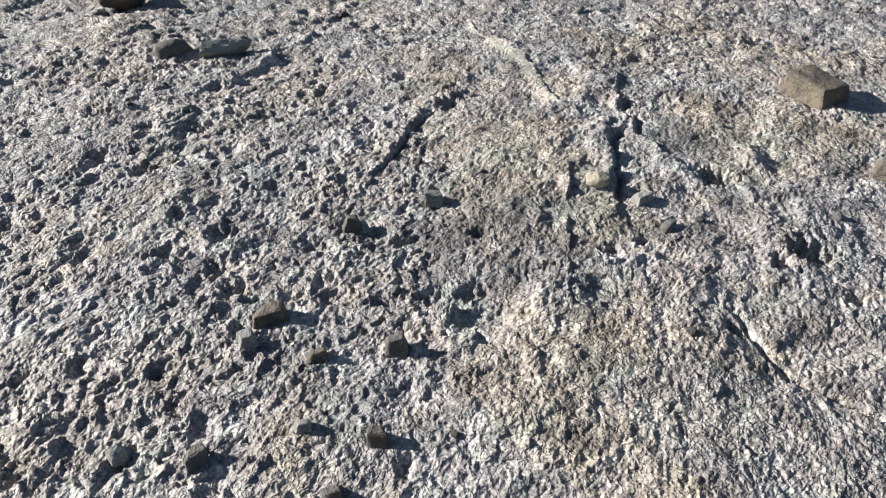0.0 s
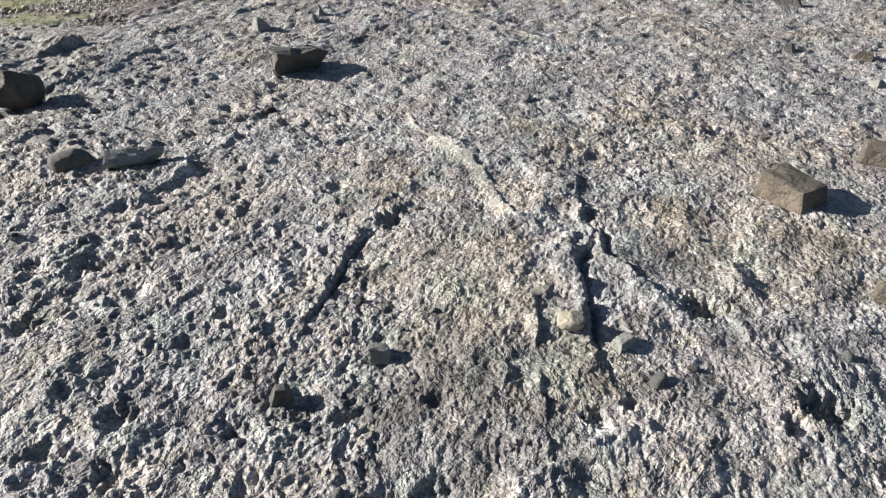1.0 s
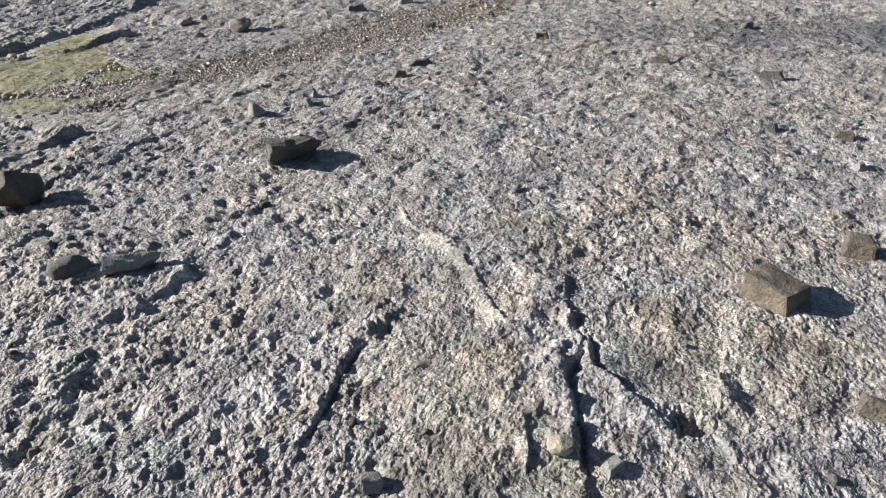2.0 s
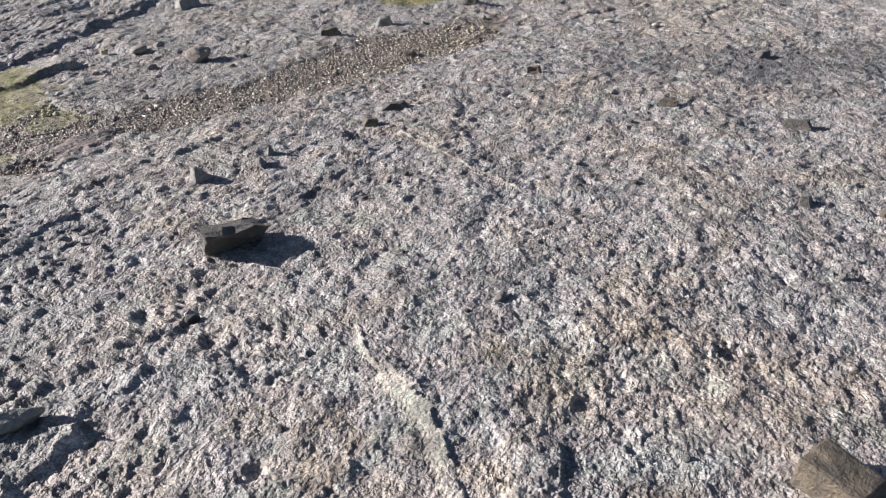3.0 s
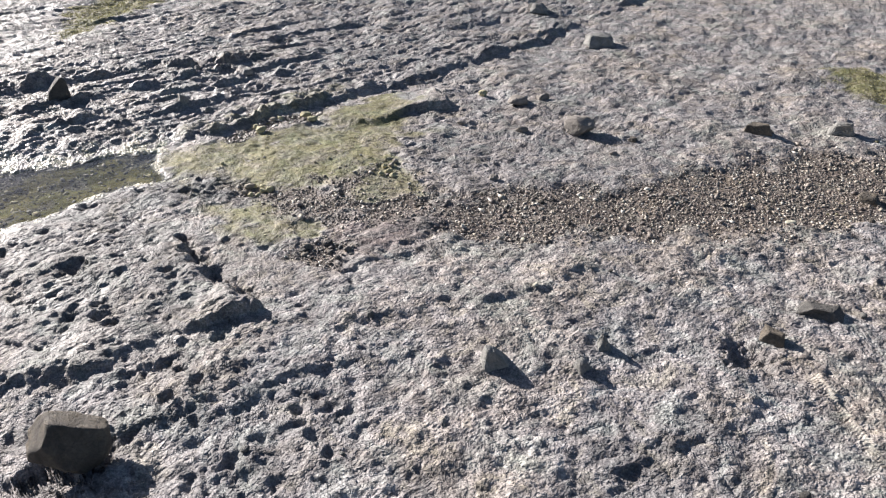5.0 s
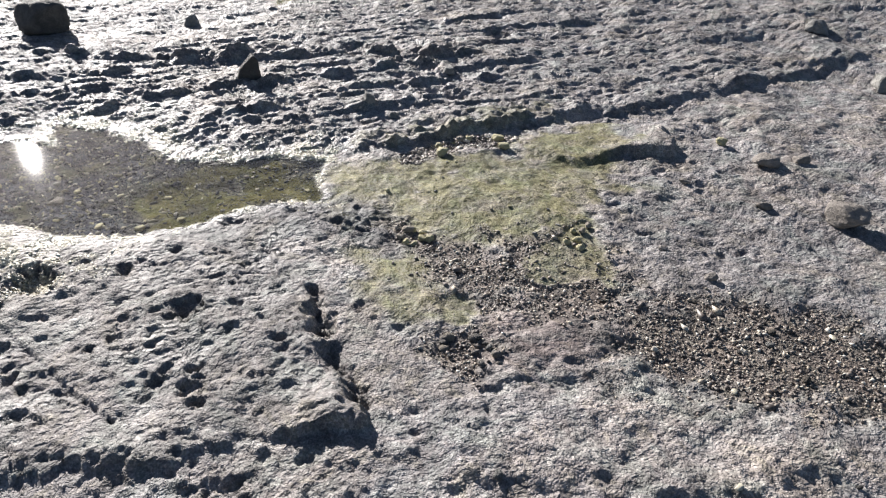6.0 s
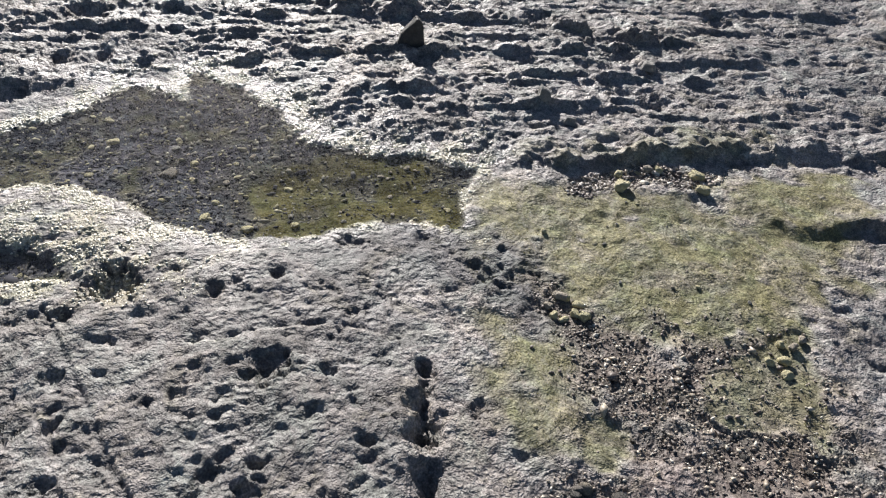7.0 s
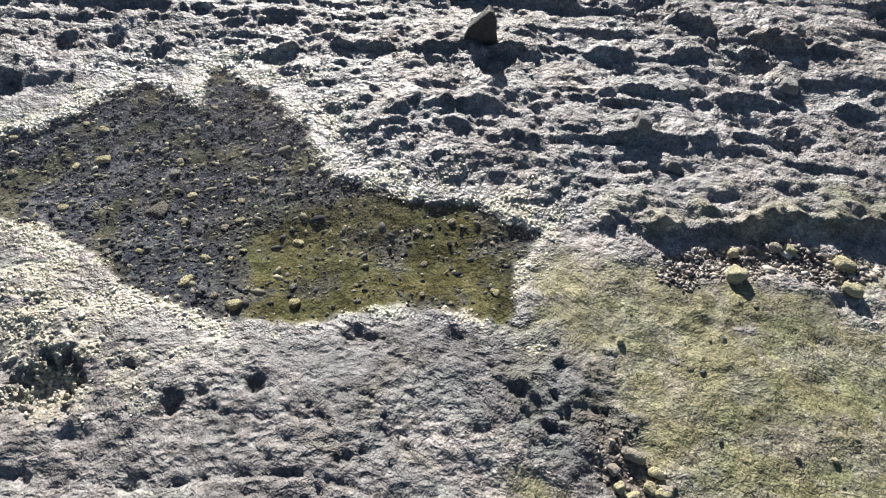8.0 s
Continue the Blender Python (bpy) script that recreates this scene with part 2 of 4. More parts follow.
def cells(x, y, size, seed):
    """Distance to the nearest scattered point, in cell sizes, and that point's random number."""
    x, y = x / size, y / size
    fx0, fy0 = np.floor(x), np.floor(y)
    ix, iy = fx0.astype(np.int32), fy0.astype(np.int32)
    fx, fy = (x - fx0).astype(np.float32), (y - fy0).astype(np.float32)
    best = np.full(x.shape, 81.0, np.float32)
    ident = np.zeros(x.shape, np.int32)
    for dx in (-1, 0, 1):
        for dy in (-1, 0, 1):
            k = slot(ix + dx, iy + dy, seed)
            d = (dx + 0.1 + 0.8 * UNIT[k] - fx) ** 2 + (dy + 0.1 + 0.8 * UNIT[k + 1100] - fy) ** 2
            near = d < best
            best = np.where(near, d, best)
            ident = np.where(near, k, ident)
    return np.sqrt(best), UNIT[ident + 2200]


def facets(x, y, size, seed):
    """Broken faces, each with a tilt and a level of its own, in cell sizes."""
    x, y = x / size, y / size
    fx0, fy0 = np.floor(x), np.floor(y)
    ix, iy = fx0.astype(np.int32), fy0.astype(np.int32)
    fx, fy = (x - fx0).astype(np.float32), (y - fy0).astype(np.float32)
    best = np.full(x.shape, 81.0, np.float32)
    level = np.zeros(x.shape, np.float32)
    for dx in (-1, 0, 1):
        for dy in (-1, 0, 1):
            k = slot(ix + dx, iy + dy, seed)
            ox, oy = fx - (dx + 0.1 + 0.8 * UNIT[k]), fy - (dy + 0.1 + 0.8 * UNIT[k + 1100])
            d = ox * ox + oy * oy
            near = d < best
            best = np.where(near, d, best)
            level = np.where(near, (UNIT[k + 300] - 0.5) * ox + (UNIT[k + 700] - 0.5) * oy + 0.22 * (UNIT[k + 1500] - 0.5), level)
    return level


def step(a, b, v):
    s = np.clip((v - a) / (b - a), 0, 1)
    return s * s * (3 - 2 * s)


def line_distance(x, y, pts, closed=False):
    best = np.full(x.shape, 1e9)
    side = np.zeros(x.shape)
    n = len(pts)
    for k in range(n if closed else n - 1):
        (ax, ay), (bx, by) = pts[k], pts[(k + 1) % n]
        ex, ey = bx - ax, by - ay
        s = np.clip(((x - ax) * ex + (y - ay) * ey) / (ex * ex + ey * ey), 0, 1)
        px, py = x - ax - s * ex, y - ay - s * ey
        d = px * px + py * py
        near = d < best
        side = np.where(near, np.sign(ex * py - ey * px), side)
        best = np.where(near, d, best)
    return np.sqrt(best), side


def inside_distance(x, y, pts):
    """Distance to a closed outline, positive inside."""
    d, _ = line_distance(x, y, pts, True)
    odd = np.zeros(x.shape, bool)
    n = len(pts)
    for k in range(n):
        (ax, ay), (bx, by) = pts[k], pts[(k + 1) % n]
        hit = ((ay > y) != (by > y)) & (x < (bx - ax) * (y - ay) / (by - ay + 1e-12) + ax)
        odd ^= hit
    return np.where(odd, d, -d)


# ---- the plan of the shore ----
POOL = [(-4.35, 3.55), (-4.6, 3.9), (-4.69, 4.28), (-4.87, 4.58), (-4.8, 4.74), (-4.62, 4.83), (-4.9, 4.95), (-4.6, 5.14), (-4.4, 5.21), (-4.11, 5.21),
        (-3.96, 5.27), (-3.8, 5.46), (-3.64, 5.71), (-3.44, 5.88), (-3.33, 5.71), (-3.17, 5.64), (-3.08, 5.6), (-3.24, 5.4), (-3.3, 5.27),
        (-3.34, 4.98), (-3.42, 4.76), (-3.52, 4.64), (-3.62, 4.5), (-3.83, 4.39), (-3.96, 4.3), (-4.14, 4.09), (-4.2, 3.7)]
SMALL_POOL = [(-3.74, 3.8), (-3.71, 4.02), (-3.56, 4.12), (-3.45, 4.13), (-3.5, 3.95), (-3.6, 3.8)]
ALGAE = [(-3.3, 5.84), (-3.1, 6.08), (-2.92, 6.48), (-2.59, 6.64), (-2.34, 6.62), (-2.17, 6.55), (-2.05, 6.29), (-2.09, 6.03), (-2.2, 5.86),
         (-2.4, 5.77), (-2.66, 5.70), (-2.94, 5.66), (-3.1, 5.6)]
ALGAE_STRIP = [(-2.55, 5.42), (-2.39, 5.62), (-2.14, 5.53), (-2.06, 5.25), (-2.25, 5.25)]
ALGAE_LEDGE = [(-2.85, 6.75), (-2.6, 7.35), (-2.4, 7.2), (-2.35, 6.86), (-2.1, 6.8), (-2.4, 6.66)]
ALGAE_CORNER = [(-2.02, 6.2), (-1.85, 6.2), (-1.7, 6.0), (-1.78, 5.95), (-1.95, 6.08)]
ALGAE_EDGE = [(-3.42, 6.12), (-3.28, 6.7), (-3.0, 7.3), (-2.9, 7.2), (-3.12, 6.7), (-3.28, 6.2)]
ALGAE_TUFT = [(-2.03, 5.92), (-1.99, 6.09), (-2.06, 6.26), (-2.0, 6.33), (-1.89, 6.25), (-1.76, 6.2), (-1.64, 6.05), (-1.7, 6.0), (-1.77, 5.91), (-1.85, 5.86), (-1.92, 5.84)]
ALGAE_BIT = [(-2.1, 5.38), (-2.08, 5.5), (-2.0, 5.54), (-1.92, 5.43), (-1.97, 5.34)]
ALGAE_FAR = [(0.3, 9.5), (0.6, 9.6), (1.05, 8.95), (0.8, 8.85), (0.5, 9.0)]
ALGAE_WEST = [(-6.0, 7.3), (-6.9, 8.2), (-7.0, 9.6), (-6.6, 9.6), (-6.3, 8.4)]
GRAVEL = [(-2.6, 5.6), (-2.31, 5.76), (-2.04, 6.2), (-1.86, 6.22), (-1.5, 6.05), (-1.17, 6.32), (-0.62, 6.64), (-0.4, 6.94), (0.23, 7.6), (0.7, 7.72), (1.14, 8.0), (1.5, 8.1),
          (1.45, 7.45), (1.1, 7.2), (0.5, 6.75), (0.07, 6.42), (-0.3, 6.22), (-0.75, 5.98), (-0.99, 5.8), (-1.25, 5.68), (-1.42, 5.85), (-1.77, 5.72), (-1.83, 5.55), (-2.13, 5.52)]
GRAVEL_SHORE = [(-3.16, 6.2), (-3.1, 6.45), (-3.04, 6.65), (-2.92, 6.84), (-2.85, 6.8), (-2.9, 6.62), (-3.0, 6.38), (-3.1, 6.15)]
LEDGE = [(-2.95, 6.9), (-2.75, 7.4), (-2.36, 7.6), (-2.17, 7.45), (-2.12, 7.3), (-2.3, 7.12), (-2.42, 6.78), (-2.72, 6.7)]
GRAVEL_NOOK = [(-1.9, 5.14), (-1.66, 5.2), (-1.66, 5.32), (-1.8, 5.38), (-1.92, 5.3)]
SLAB = [(-3.3, 2.9), (-2.38, 3.76), (-2.2, 4.06), (-2.04, 4.3), (-1.9, 4.53), (-1.78, 4.77), (-2.05, 4.88), (-2.29, 4.99), (-2.55, 5.09), (-3.2, 5.35), (-3.4, 4.8), (-3.9, 4.2)]
SMOOTH = [(-2.28, 5.08), (-2.05, 5.12), (-1.84, 5.2), (-1.62, 5.14), (-1.72, 4.86), (-1.84, 4.8), (-2.04, 4.9)]
RED_BLOCK = [(-1.88, 5.46), (-1.84, 5.59), (-1.7, 5.84), (-1.55, 5.85), (-1.42, 5.74), (-1.5, 5.4), (-1.73, 5.25)]
STRATA_EDGE = [(-5.3, 2.2), (-5.0, 4.2), (-4.9, 4.9), (-4.45, 5.2), (-4.0, 5.27), (-3.52, 5.84), (-3.24, 6.2), (-3.1, 6.7), (-2.66, 7.75), (-2.1, 9.4), (-1.6, 12.0)]
STRIKE = radians(68)
# scarps: height, points; the ground left of the line stands higher
SHORE_SCARPS = [
    (0.050, [(-5.9, 5.34), (-5.25, 5.99), (-4.88, 6.41), (-4.62, 6.88), (-4.07, 7.51)]),
    (0.040, [(-5.6, 4.9), (-5.27, 5.5), (-5.13, 6.05), (-4.98, 6.5)]),
    (0.042, [(-4.9, 5.05), (-4.83, 5.4), (-4.57, 6.0), (-4.29, 6.59), (-4.1, 7.27)]),
    (0.034, [(-4.6, 5.2), (-4.32, 5.42), (-4.1, 6.1), (-3.98, 6.61), (-3.6, 7.4)]),
    (0.028, [(-4.3, 5.25), (-4.2, 5.5), (-3.89, 5.98), (-3.78, 6.3), (-3.55, 6.9)]),
    (0.045, [(-3.58, 5.86), (-3.4, 6.02), (-3.28, 6.3), (-3.02, 7.05), (-2.63, 7.75)]),
    (0.035, [(-5.75, 3.9), (-5.6, 4.36), (-5.4, 4.77)]),
]
ROCK_SCARPS = [
    (0.010, [(-0.29, 1.9), (-0.22, 2.1), (-0.14, 2.31), (-0.02, 2.49)]),
    (0.026, [(0.48, 1.74), (0.48, 1.83), (0.51, 1.97), (0.53, 2.1), (0.6, 2.21), (0.64, 2.41)]),
    (0.026, [(0.69, 2.05), (0.65, 2.15), (0.66, 2.32)]),
    (0.022, [(0.31, 1.56), (0.33, 1.71)]),
    (0.030, [(0.97, 2.01), (0.9, 1.87), (0.86, 1.69)]),
    (0.03, [(0.51, 1.44), (0.42, 1.42), (0.32, 1.38), (0.11, 1.28), (-0.02, 1.25)]),
    (0.022, [(-1.05, 2.5), (-0.85, 2.88), (-0.7, 3.18), (-0.6, 3.5)]),
    (0.014, [(-1.7, 4.01), (-1.52, 4.29), (-1.43, 4.42), (-1.25, 4.6)]),
    (0.011, [(-1.2, 4.98), (-0.9, 5.22), (-0.68, 5.5)]),
    (0.03, [(-0.12, 4.6), (0.02, 4.78), (0.1, 5.0)]),
    (0.010, [(-1.09, 5.05), (-0.74, 5.35), (-0.62, 5.68)]),
    (0.006, [(-1.8, 4.79), (-1.69, 5.0), (-1.55, 5.3), (-1.44, 5.42)]),
]
# grooves: width, depth, points
GROOVES = [
    (0.009, 0.028, [(0.0, 2.52), (-0.08, 2.4), (-0.14, 2.31), (-0.19, 2.18), (-0.23, 2.08)]),
    (0.006, 0.012, [(-0.23, 2.08), (-0.29, 1.9), (-0.34, 1.75), (-0.35, 1.67)]),
    (0.010, 0.034, [(0.48, 1.72), (0.51, 1.97), (0.54, 2.1), (0.61, 2.21), (0.65, 2.42)]),
    (0.008, 0.02, [(0.66, 2.32), (0.66, 2.15), (0.7, 2.06)]),
    (0.007, 0.009, [(-0.17, 3.6), (-0.21, 3.22), (-0.23, 2.97), (-0.23, 2.76)]),
    (0.010, 0.020, [(0.67, 1.24), (0.68, 1.11), (0.73, 1.0), (0.82, 0.92), (0.88, 0.87)]),
    (0.042, 0.062, [(-1.86, 4.8), (-2.07, 4.87), (-2.25, 4.96)]),
    (0.026, 0.05, [(-2.25, 4.96), (-2.5, 5.09)]),
    (0.008, 0.009, [(1.24, 4.62), (1.17, 4.5), (1.12, 4.33)]),
    (0.008, 0.011, [(1.8, 3.85), (1.76, 3.63), (1.79, 3.38)]),
    (0.008, 0.010, [(1.83, 4.53), (1.86, 4.27)]),
    (0.016, 0.02, [(2.9, 8.2), (2.5, 8.0), (2.17, 7.85)]),
    (0.016, 0.02, [(3.9, 8.1), (3.4, 7.7), (3.1, 7.2)]),
]
# thin cracks across the slab, with a step up to one side: width, depth, step, line
SLAB_CRACKS = [
    (0.008, 0.013, 0.004, [(-3.3, 4.02), (-3.16, 4.04), (-3.0, 4.06), (-2.82, 4.08), (-2.61, 4.1), (-2.33, 4.15)]),
    (0.006, 0.007, 0.002, [(-2.98, 3.92), (-2.81, 3.95), (-2.6, 4.0), (-2.5, 4.0)]),
    (0.008, 0.010, -0.011, [(-2.93, 4.44), (-2.9, 4.52), (-2.88, 4.66), (-2.84, 4.8), (-2.78, 4.91), (-2.69, 5.03), (-2.67, 5.09)]),
]
# hollows: x, y, radius, depth
HOLLOWS = [(0.84, 1.87, 0.06, 0.065), (0.98, 1.45, 0.065, 0.055), (0.86, 1.39, 0.035, 0.03), (0.64, 1.14, 0.03, 0.03), (0.99, 1.25, 0.03, 0.03), (-0.22, 2.74, 0.05, 0.02),
           (-0.09, 1.33, 0.035, 0.022), (0.02, 1.33, 0.04, 0.022), (-0.04, 2.47, 0.04, 0.03), (0.41, 1.47, 0.03, 0.025), (0.52, 1.5, 0.025, 0.02), (-0.19, 1.57, 0.025, 0.02),
           (-2.72, 4.62, 0.07, 0.03), (0.13, 5.33, 0.09, 0.05), (1.37, 3.04, 0.05, 0.04)]
NEAR_HOLLOWS = [(-1.26, 2.1, 0.05, 0.03), (-0.86, 1.51, 0.045, 0.03), (-0.98, 2.35, 0.06, 0.028), (-0.68, 1.46, 0.04, 0.026), (-0.88, 1.73, 0.03, 0.022), (-0.71, 1.62, 0.045, 0.026),
                (-0.42, 1.57, 0.035, 0.022), (0.05, 1.61, 0.03, 0.02), (-1.39, 2.47, 0.06, 0.03), (-0.71, 2.41, 0.04, 0.025), (-1.07, 2.02, 0.05, 0.02), (-1.18, 2.31, 0.05, 0.025),
                (-0.62, 1.36, 0.04, 0.024), (-0.73, 0.79, 0.03, 0.02), (-0.15, 0.79, 0.035, 0.025)]
SHORE_HOLLOWS = [(-4.62, 7.04, 0.14, 0.05), (-4.03, 7.2, 0.11, 0.045), (-4.2, 8.15, 0.1, 0.05), (-3.8, 6.48, 0.06, 0.04), (-3.55, 7.0, 0.07, 0.035), (-4.44, 6.12, 0.07, 0.03),
                 (-3.35, 4.24, 0.10, 0.06), (-3.14, 4.78, 0.035, 0.035), (-3.2, 5.13, 0.06, 0.045), (-3.11, 5.39, 0.04, 0.045), (-3.16, 4.55, 0.03, 0.035), (-1.76, 3.72, 0.12, 0.05),
                 (-5.73, 3.82, 0.09, 0.04), (-5.73, 4.55, 0.12, 0.045), (-5.01, 4.06, 0.08, 0.045), (-5.06, 3.77, 0.09, 0.05), (-5.16, 3.99, 0.06, 0.04), (-5.25, 4.35, 0.06, 0.04),
                 (-5.36, 3.78, 0.06, 0.035), (-5.04, 4.72, 0.05, 0.035), (-5.22, 4.56, 0.06, 0.035)]
SLAB_HOLES = [(-2.97, 3.99, 0.042, 0.026), (-2.77, 4.0, 0.032, 0.024), (-3.06, 4.19, 0.03, 0.018), (-2.68, 4.6, 0.048, 0.026), (-2.68, 4.67, 0.03, 0.022), (-2.41, 4.33, 0.034, 0.026),
              (-2.31, 4.41, 0.036, 0.028), (-2.58, 3.91, 0.036, 0.02), (-2.29, 4.78, 0.034, 0.03), (-2.72, 4.33, 0.034, 0.018), (-2.71, 4.22, 0.03, 0.018), (-2.62, 4.79, 0.026, 0.026),
              (-2.37, 4.48, 0.03, 0.02), (-2.46, 4.82, 0.028, 0.016), (-2.92, 4.14, 0.024, 0.016), (-2.77, 3.86, 0.03, 0.02), (-2.21, 4.39, 0.034, 0.024), (-2.27, 5.15, 0.03, 0.02), (-3.25, 4.07, 0.035, 0.02)]
# tinted patches: x, y, radius, strength
PALE_PATCHES = [(0.1, 2.15, 0.3, 0.7), (1.05, 2.15, 0.36, 0.6), (0.6, 1.1, 0.45, 0.4), (-0.9, 0.95, 0.35, 0.5), (-1.04, 2.1, 0.11, 0.7), (-0.33, 3.46, 0.2, 0.3), (1.48, 5.75, 0.4, 0.6), (3.3, 7.9, 0.8, 0.6),
                (-1.95, 4.55, 0.15, 0.4), (-1.12, 1.62, 0.25, 0.4), (0.98, 2.3, 0.14, 0.6)]
DARK_PATCHES = [(0.1, 1.6, 0.32, 0.6), (-1.3, 3.4, 0.5, 0.35), (-0.1, 4.6, 0.28, 0.5), (-3.3, 5.0, 0.3, 0.5), (-2.85, 4.85, 0.4, 0.35), (-3.0, 5.45, 0.28, 0.75), (-2.86, 5.65, 0.16, 0.8), (-2.72, 5.6, 0.14, 0.8),
                (2.2, 6.4, 0.5, 0.5), (3.1, 6.1, 0.6, 0.75), (3.9, 5.9, 0.6, 0.8), (-1.5, 4.1, 0.5, 0.35), (-1.2, 6.8, 0.7, 0.3), (0.75, 2.1, 0.14, 0.5)]
DARK_MASS = [(-3.1, 5.62), (-2.96, 5.72), (-2.8, 5.76), (-2.62, 5.7), (-2.55, 5.55), (-2.72, 5.45), (-2.9, 5.5), (-3.05, 5.45)]
WEED_BED = [(-3.8, 4.98), (-3.66, 5.32), (-3.47, 5.72), (-3.1, 5.56), (-3.2, 5.3), (-3.36, 4.92)]
# where the walk sees the ground closely
SEEN = [(-1.1, 0.35), (1.1, 0.35), (2.8, 3.3), (4.6, 7.0), (5.8, 13.5), (-9.0, 13.5), (-7.8, 5.4), (-6.9, 3.4), (-5.0, 3.2), (-3.0, 3.3), (-2.0, 2.2)]
VEINS = [(0.013, 0.004, [(0.08, 3.45), (0.12, 3.2), (0.17, 3.08)]), (0.036, 0.009, [(0.18, 3.07), (0.27, 2.92), (0.31, 2.71), (0.36, 2.46)]),
         (0.013, 0.007, [(0.36, 5.32), (0.6, 4.93), (0.75, 4.69), (0.9, 4.42)]), (0.02, 0.006, [(-2.1, 6.42), (-1.9, 6.2), (-1.74, 6.04)])]


def shore(x, y):
    """Height of the ground and the masks of what covers it."""
    w1, w2 = fbm(x, y, 0.22, 4, 3), fbm(x, y, 0.22, 4, 8)
    wx, wy = x + 0.03 * w1, y + 0.03 * w2
    v1, v2 = fbm(x, y, 0.05, 2, 13), fbm(x, y, 0.05, 2, 16)
    ex, ey = wx + 0.010 * v1, wy + 0.010 * v2
    nick = fbm(x, y, 0.018, 2, 19)
    mottle = fbm(x, y, 0.5, 4, 240)
    patch = fbm(x, y, 0.16, 3, 236)
    h = 0.035 + 0.02 * step(6.8, 8.0, y) * fbm(x, y, 0.28, 3, 25) + 0.022 * fbm(x, y, 1.1, 2, 20) + 0.012 * mottle
    pool = inside_distance(wx + 0.022 * v1, wy + 0.022 * v2, POOL)
    pond = inside_distance(wx, wy, SMALL_POOL)
    slab_in = inside_distance(x + 0.08 * w1 + 0.026 * v1, y + 0.08 * w2 + 0.026 * v2, SLAB)
    d, side = line_distance(x, y, STRATA_EDGE)
    west = d * side
    strata = step(-0.02, 0.06, west)
    gravel = np.maximum.reduce([step(-soft, 0.8 * soft, inside_distance(wx, wy, g) + 1.1 * soft * patch) for g, soft in ((GRAVEL, 0.14), (GRAVEL_SHORE, 0.05), (GRAVEL_NOOK, 0.07))])
    algae = np.maximum.reduce([step(-0.13, 0.04, inside_distance(wx, wy, g) + 0.12 * patch) for g in (ALGAE, ALGAE_STRIP, ALGAE_LEDGE, ALGAE_CORNER, ALGAE_FAR, ALGAE_WEST)])
    algae = np.maximum(algae, 0.55 * step(-0.08, 0.06, inside_distance(wx, wy, ALGAE_EDGE) + 0.14 * patch))
    tuft = np.maximum.reduce([step(-0.03, 0.025, inside_distance(wx, wy, g) + 0.07 * patch + 0.02 * v1) for g in (ALGAE_TUFT, ALGAE_BIT)])
    gravel = gravel * (1 - 0.85 * tuft)
    algae = np.maximum(algae, 0.85 * tuft)
    slab = step(-0.12, 0.08, slab_in)
    smooth = np.maximum(step(-0.03, 0.05, inside_distance(wx, wy, SMOOTH)), 0.6 * step(-0.03, 0.05, inside_distance(wx, wy, RED_BLOCK)))
    red = step(-0.1, 0.1, inside_distance(wx, wy, RED_BLOCK))
    # bedding ridges, steep to the east
    p = (x + 3.5) * -math.sin(STRIKE) + (y - 5.8) * math.cos(STRIKE)
    q = (x + 3.5) * math.cos(STRIKE) + (y - 5.8) * math.sin(STRIKE)
    bend = 0.14 * fbm(q, p, 0.9, 2, 40) + 0.03 * fbm(q, p, 0.2, 4, 41)
    ridges = 0
    for size, amp, seed in ((0.34, 0.019, 1), (0.12, 0.011, 2), (0.05, 0.005, 3)):
        ph = (p + bend) / size + seed * 0.37
        k = np.floor(ph)
        f = ph - k
        lift = 0.3 + 1.3 * perlin(q / 1.3 + 3.1 * k, k * 5.7 + 0.5, 44 + seed) + 0.2 * perlin(q / 0.2 - 2.3 * k, k * 3.3 + 0.5, 47 + seed)
        ridges = ridges + amp * np.clip(lift, 0.0, 1.5) * step(0, 0.14, f) * (1 - f)
    bank = step(0.0, 0.5, -pool)
    h = h + strata * (ridges * (0.2 + 0.8 * bank) + 0.02 * bank + 0.02 * np.clip(west, 0, 1.5) + 0.03 * step(7.5, 9.5, y) * fbm(x, y, 0.5, 3, 48))
    ux, uy = wx + 0.045 * fbm(x, y, 0.45, 2, 52) + 0.016 * v1, wy + 0.045 * fbm(x, y, 0.45, 2, 55) + 0.016 * v2
    worn = np.clip(0.7 + 1.2 * patch, 0.05, 1.3)
    for k, (height, pts) in enumerate(SHORE_SCARPS + ROCK_SCARPS):
        bent = 1.0 if k < len(SHORE_SCARPS) else 0.45
        d, side = line_distance(x + bent * (ux - x), y + bent * (uy - y), pts)
        h = h + height * worn * (0.25 + 0.75 * bank) * step(-0.014, 0.018, d * side) * np.exp(-d / 0.17)
    # raised slab and ledge
    fade = np.clip(1.2 - np.hypot(x + 1.95, y - 4.5) / 0.95, 0, 1)
    tip = np.clip(1.1 - np.hypot(x + 1.86, y - 4.72) / 0.26, 0, 1)
    h = h + ((0.014 + 0.018 * step(-1.98, -2.2, x)) * fade + 0.052 * tip) * step(-0.016, 0.024, slab_in)
    h = h + 0.012 * red
    ledge_in = inside_distance(wx, wy, LEDGE)
    ledge = step(-0.02, 0.10, ledge_in)
    h = h + (0.024 + 0.038 * step(-2.5, -2.2, x)) * step(-0.012, 0.05, ledge_in) * step(-2.9, -2.5, x)
    vein_lit_lip = 0
    for width, height, pts in VEINS:
        d, side = line_distance(0.6 * x + 0.4 * ex, 0.6 * y + 0.4 * ey, pts)
        v = step(1.4, 0.6, d / width + 0.3 * nick)
        h = h + height * v
        vein_lit_lip = np.maximum(vein_lit_lip, v)
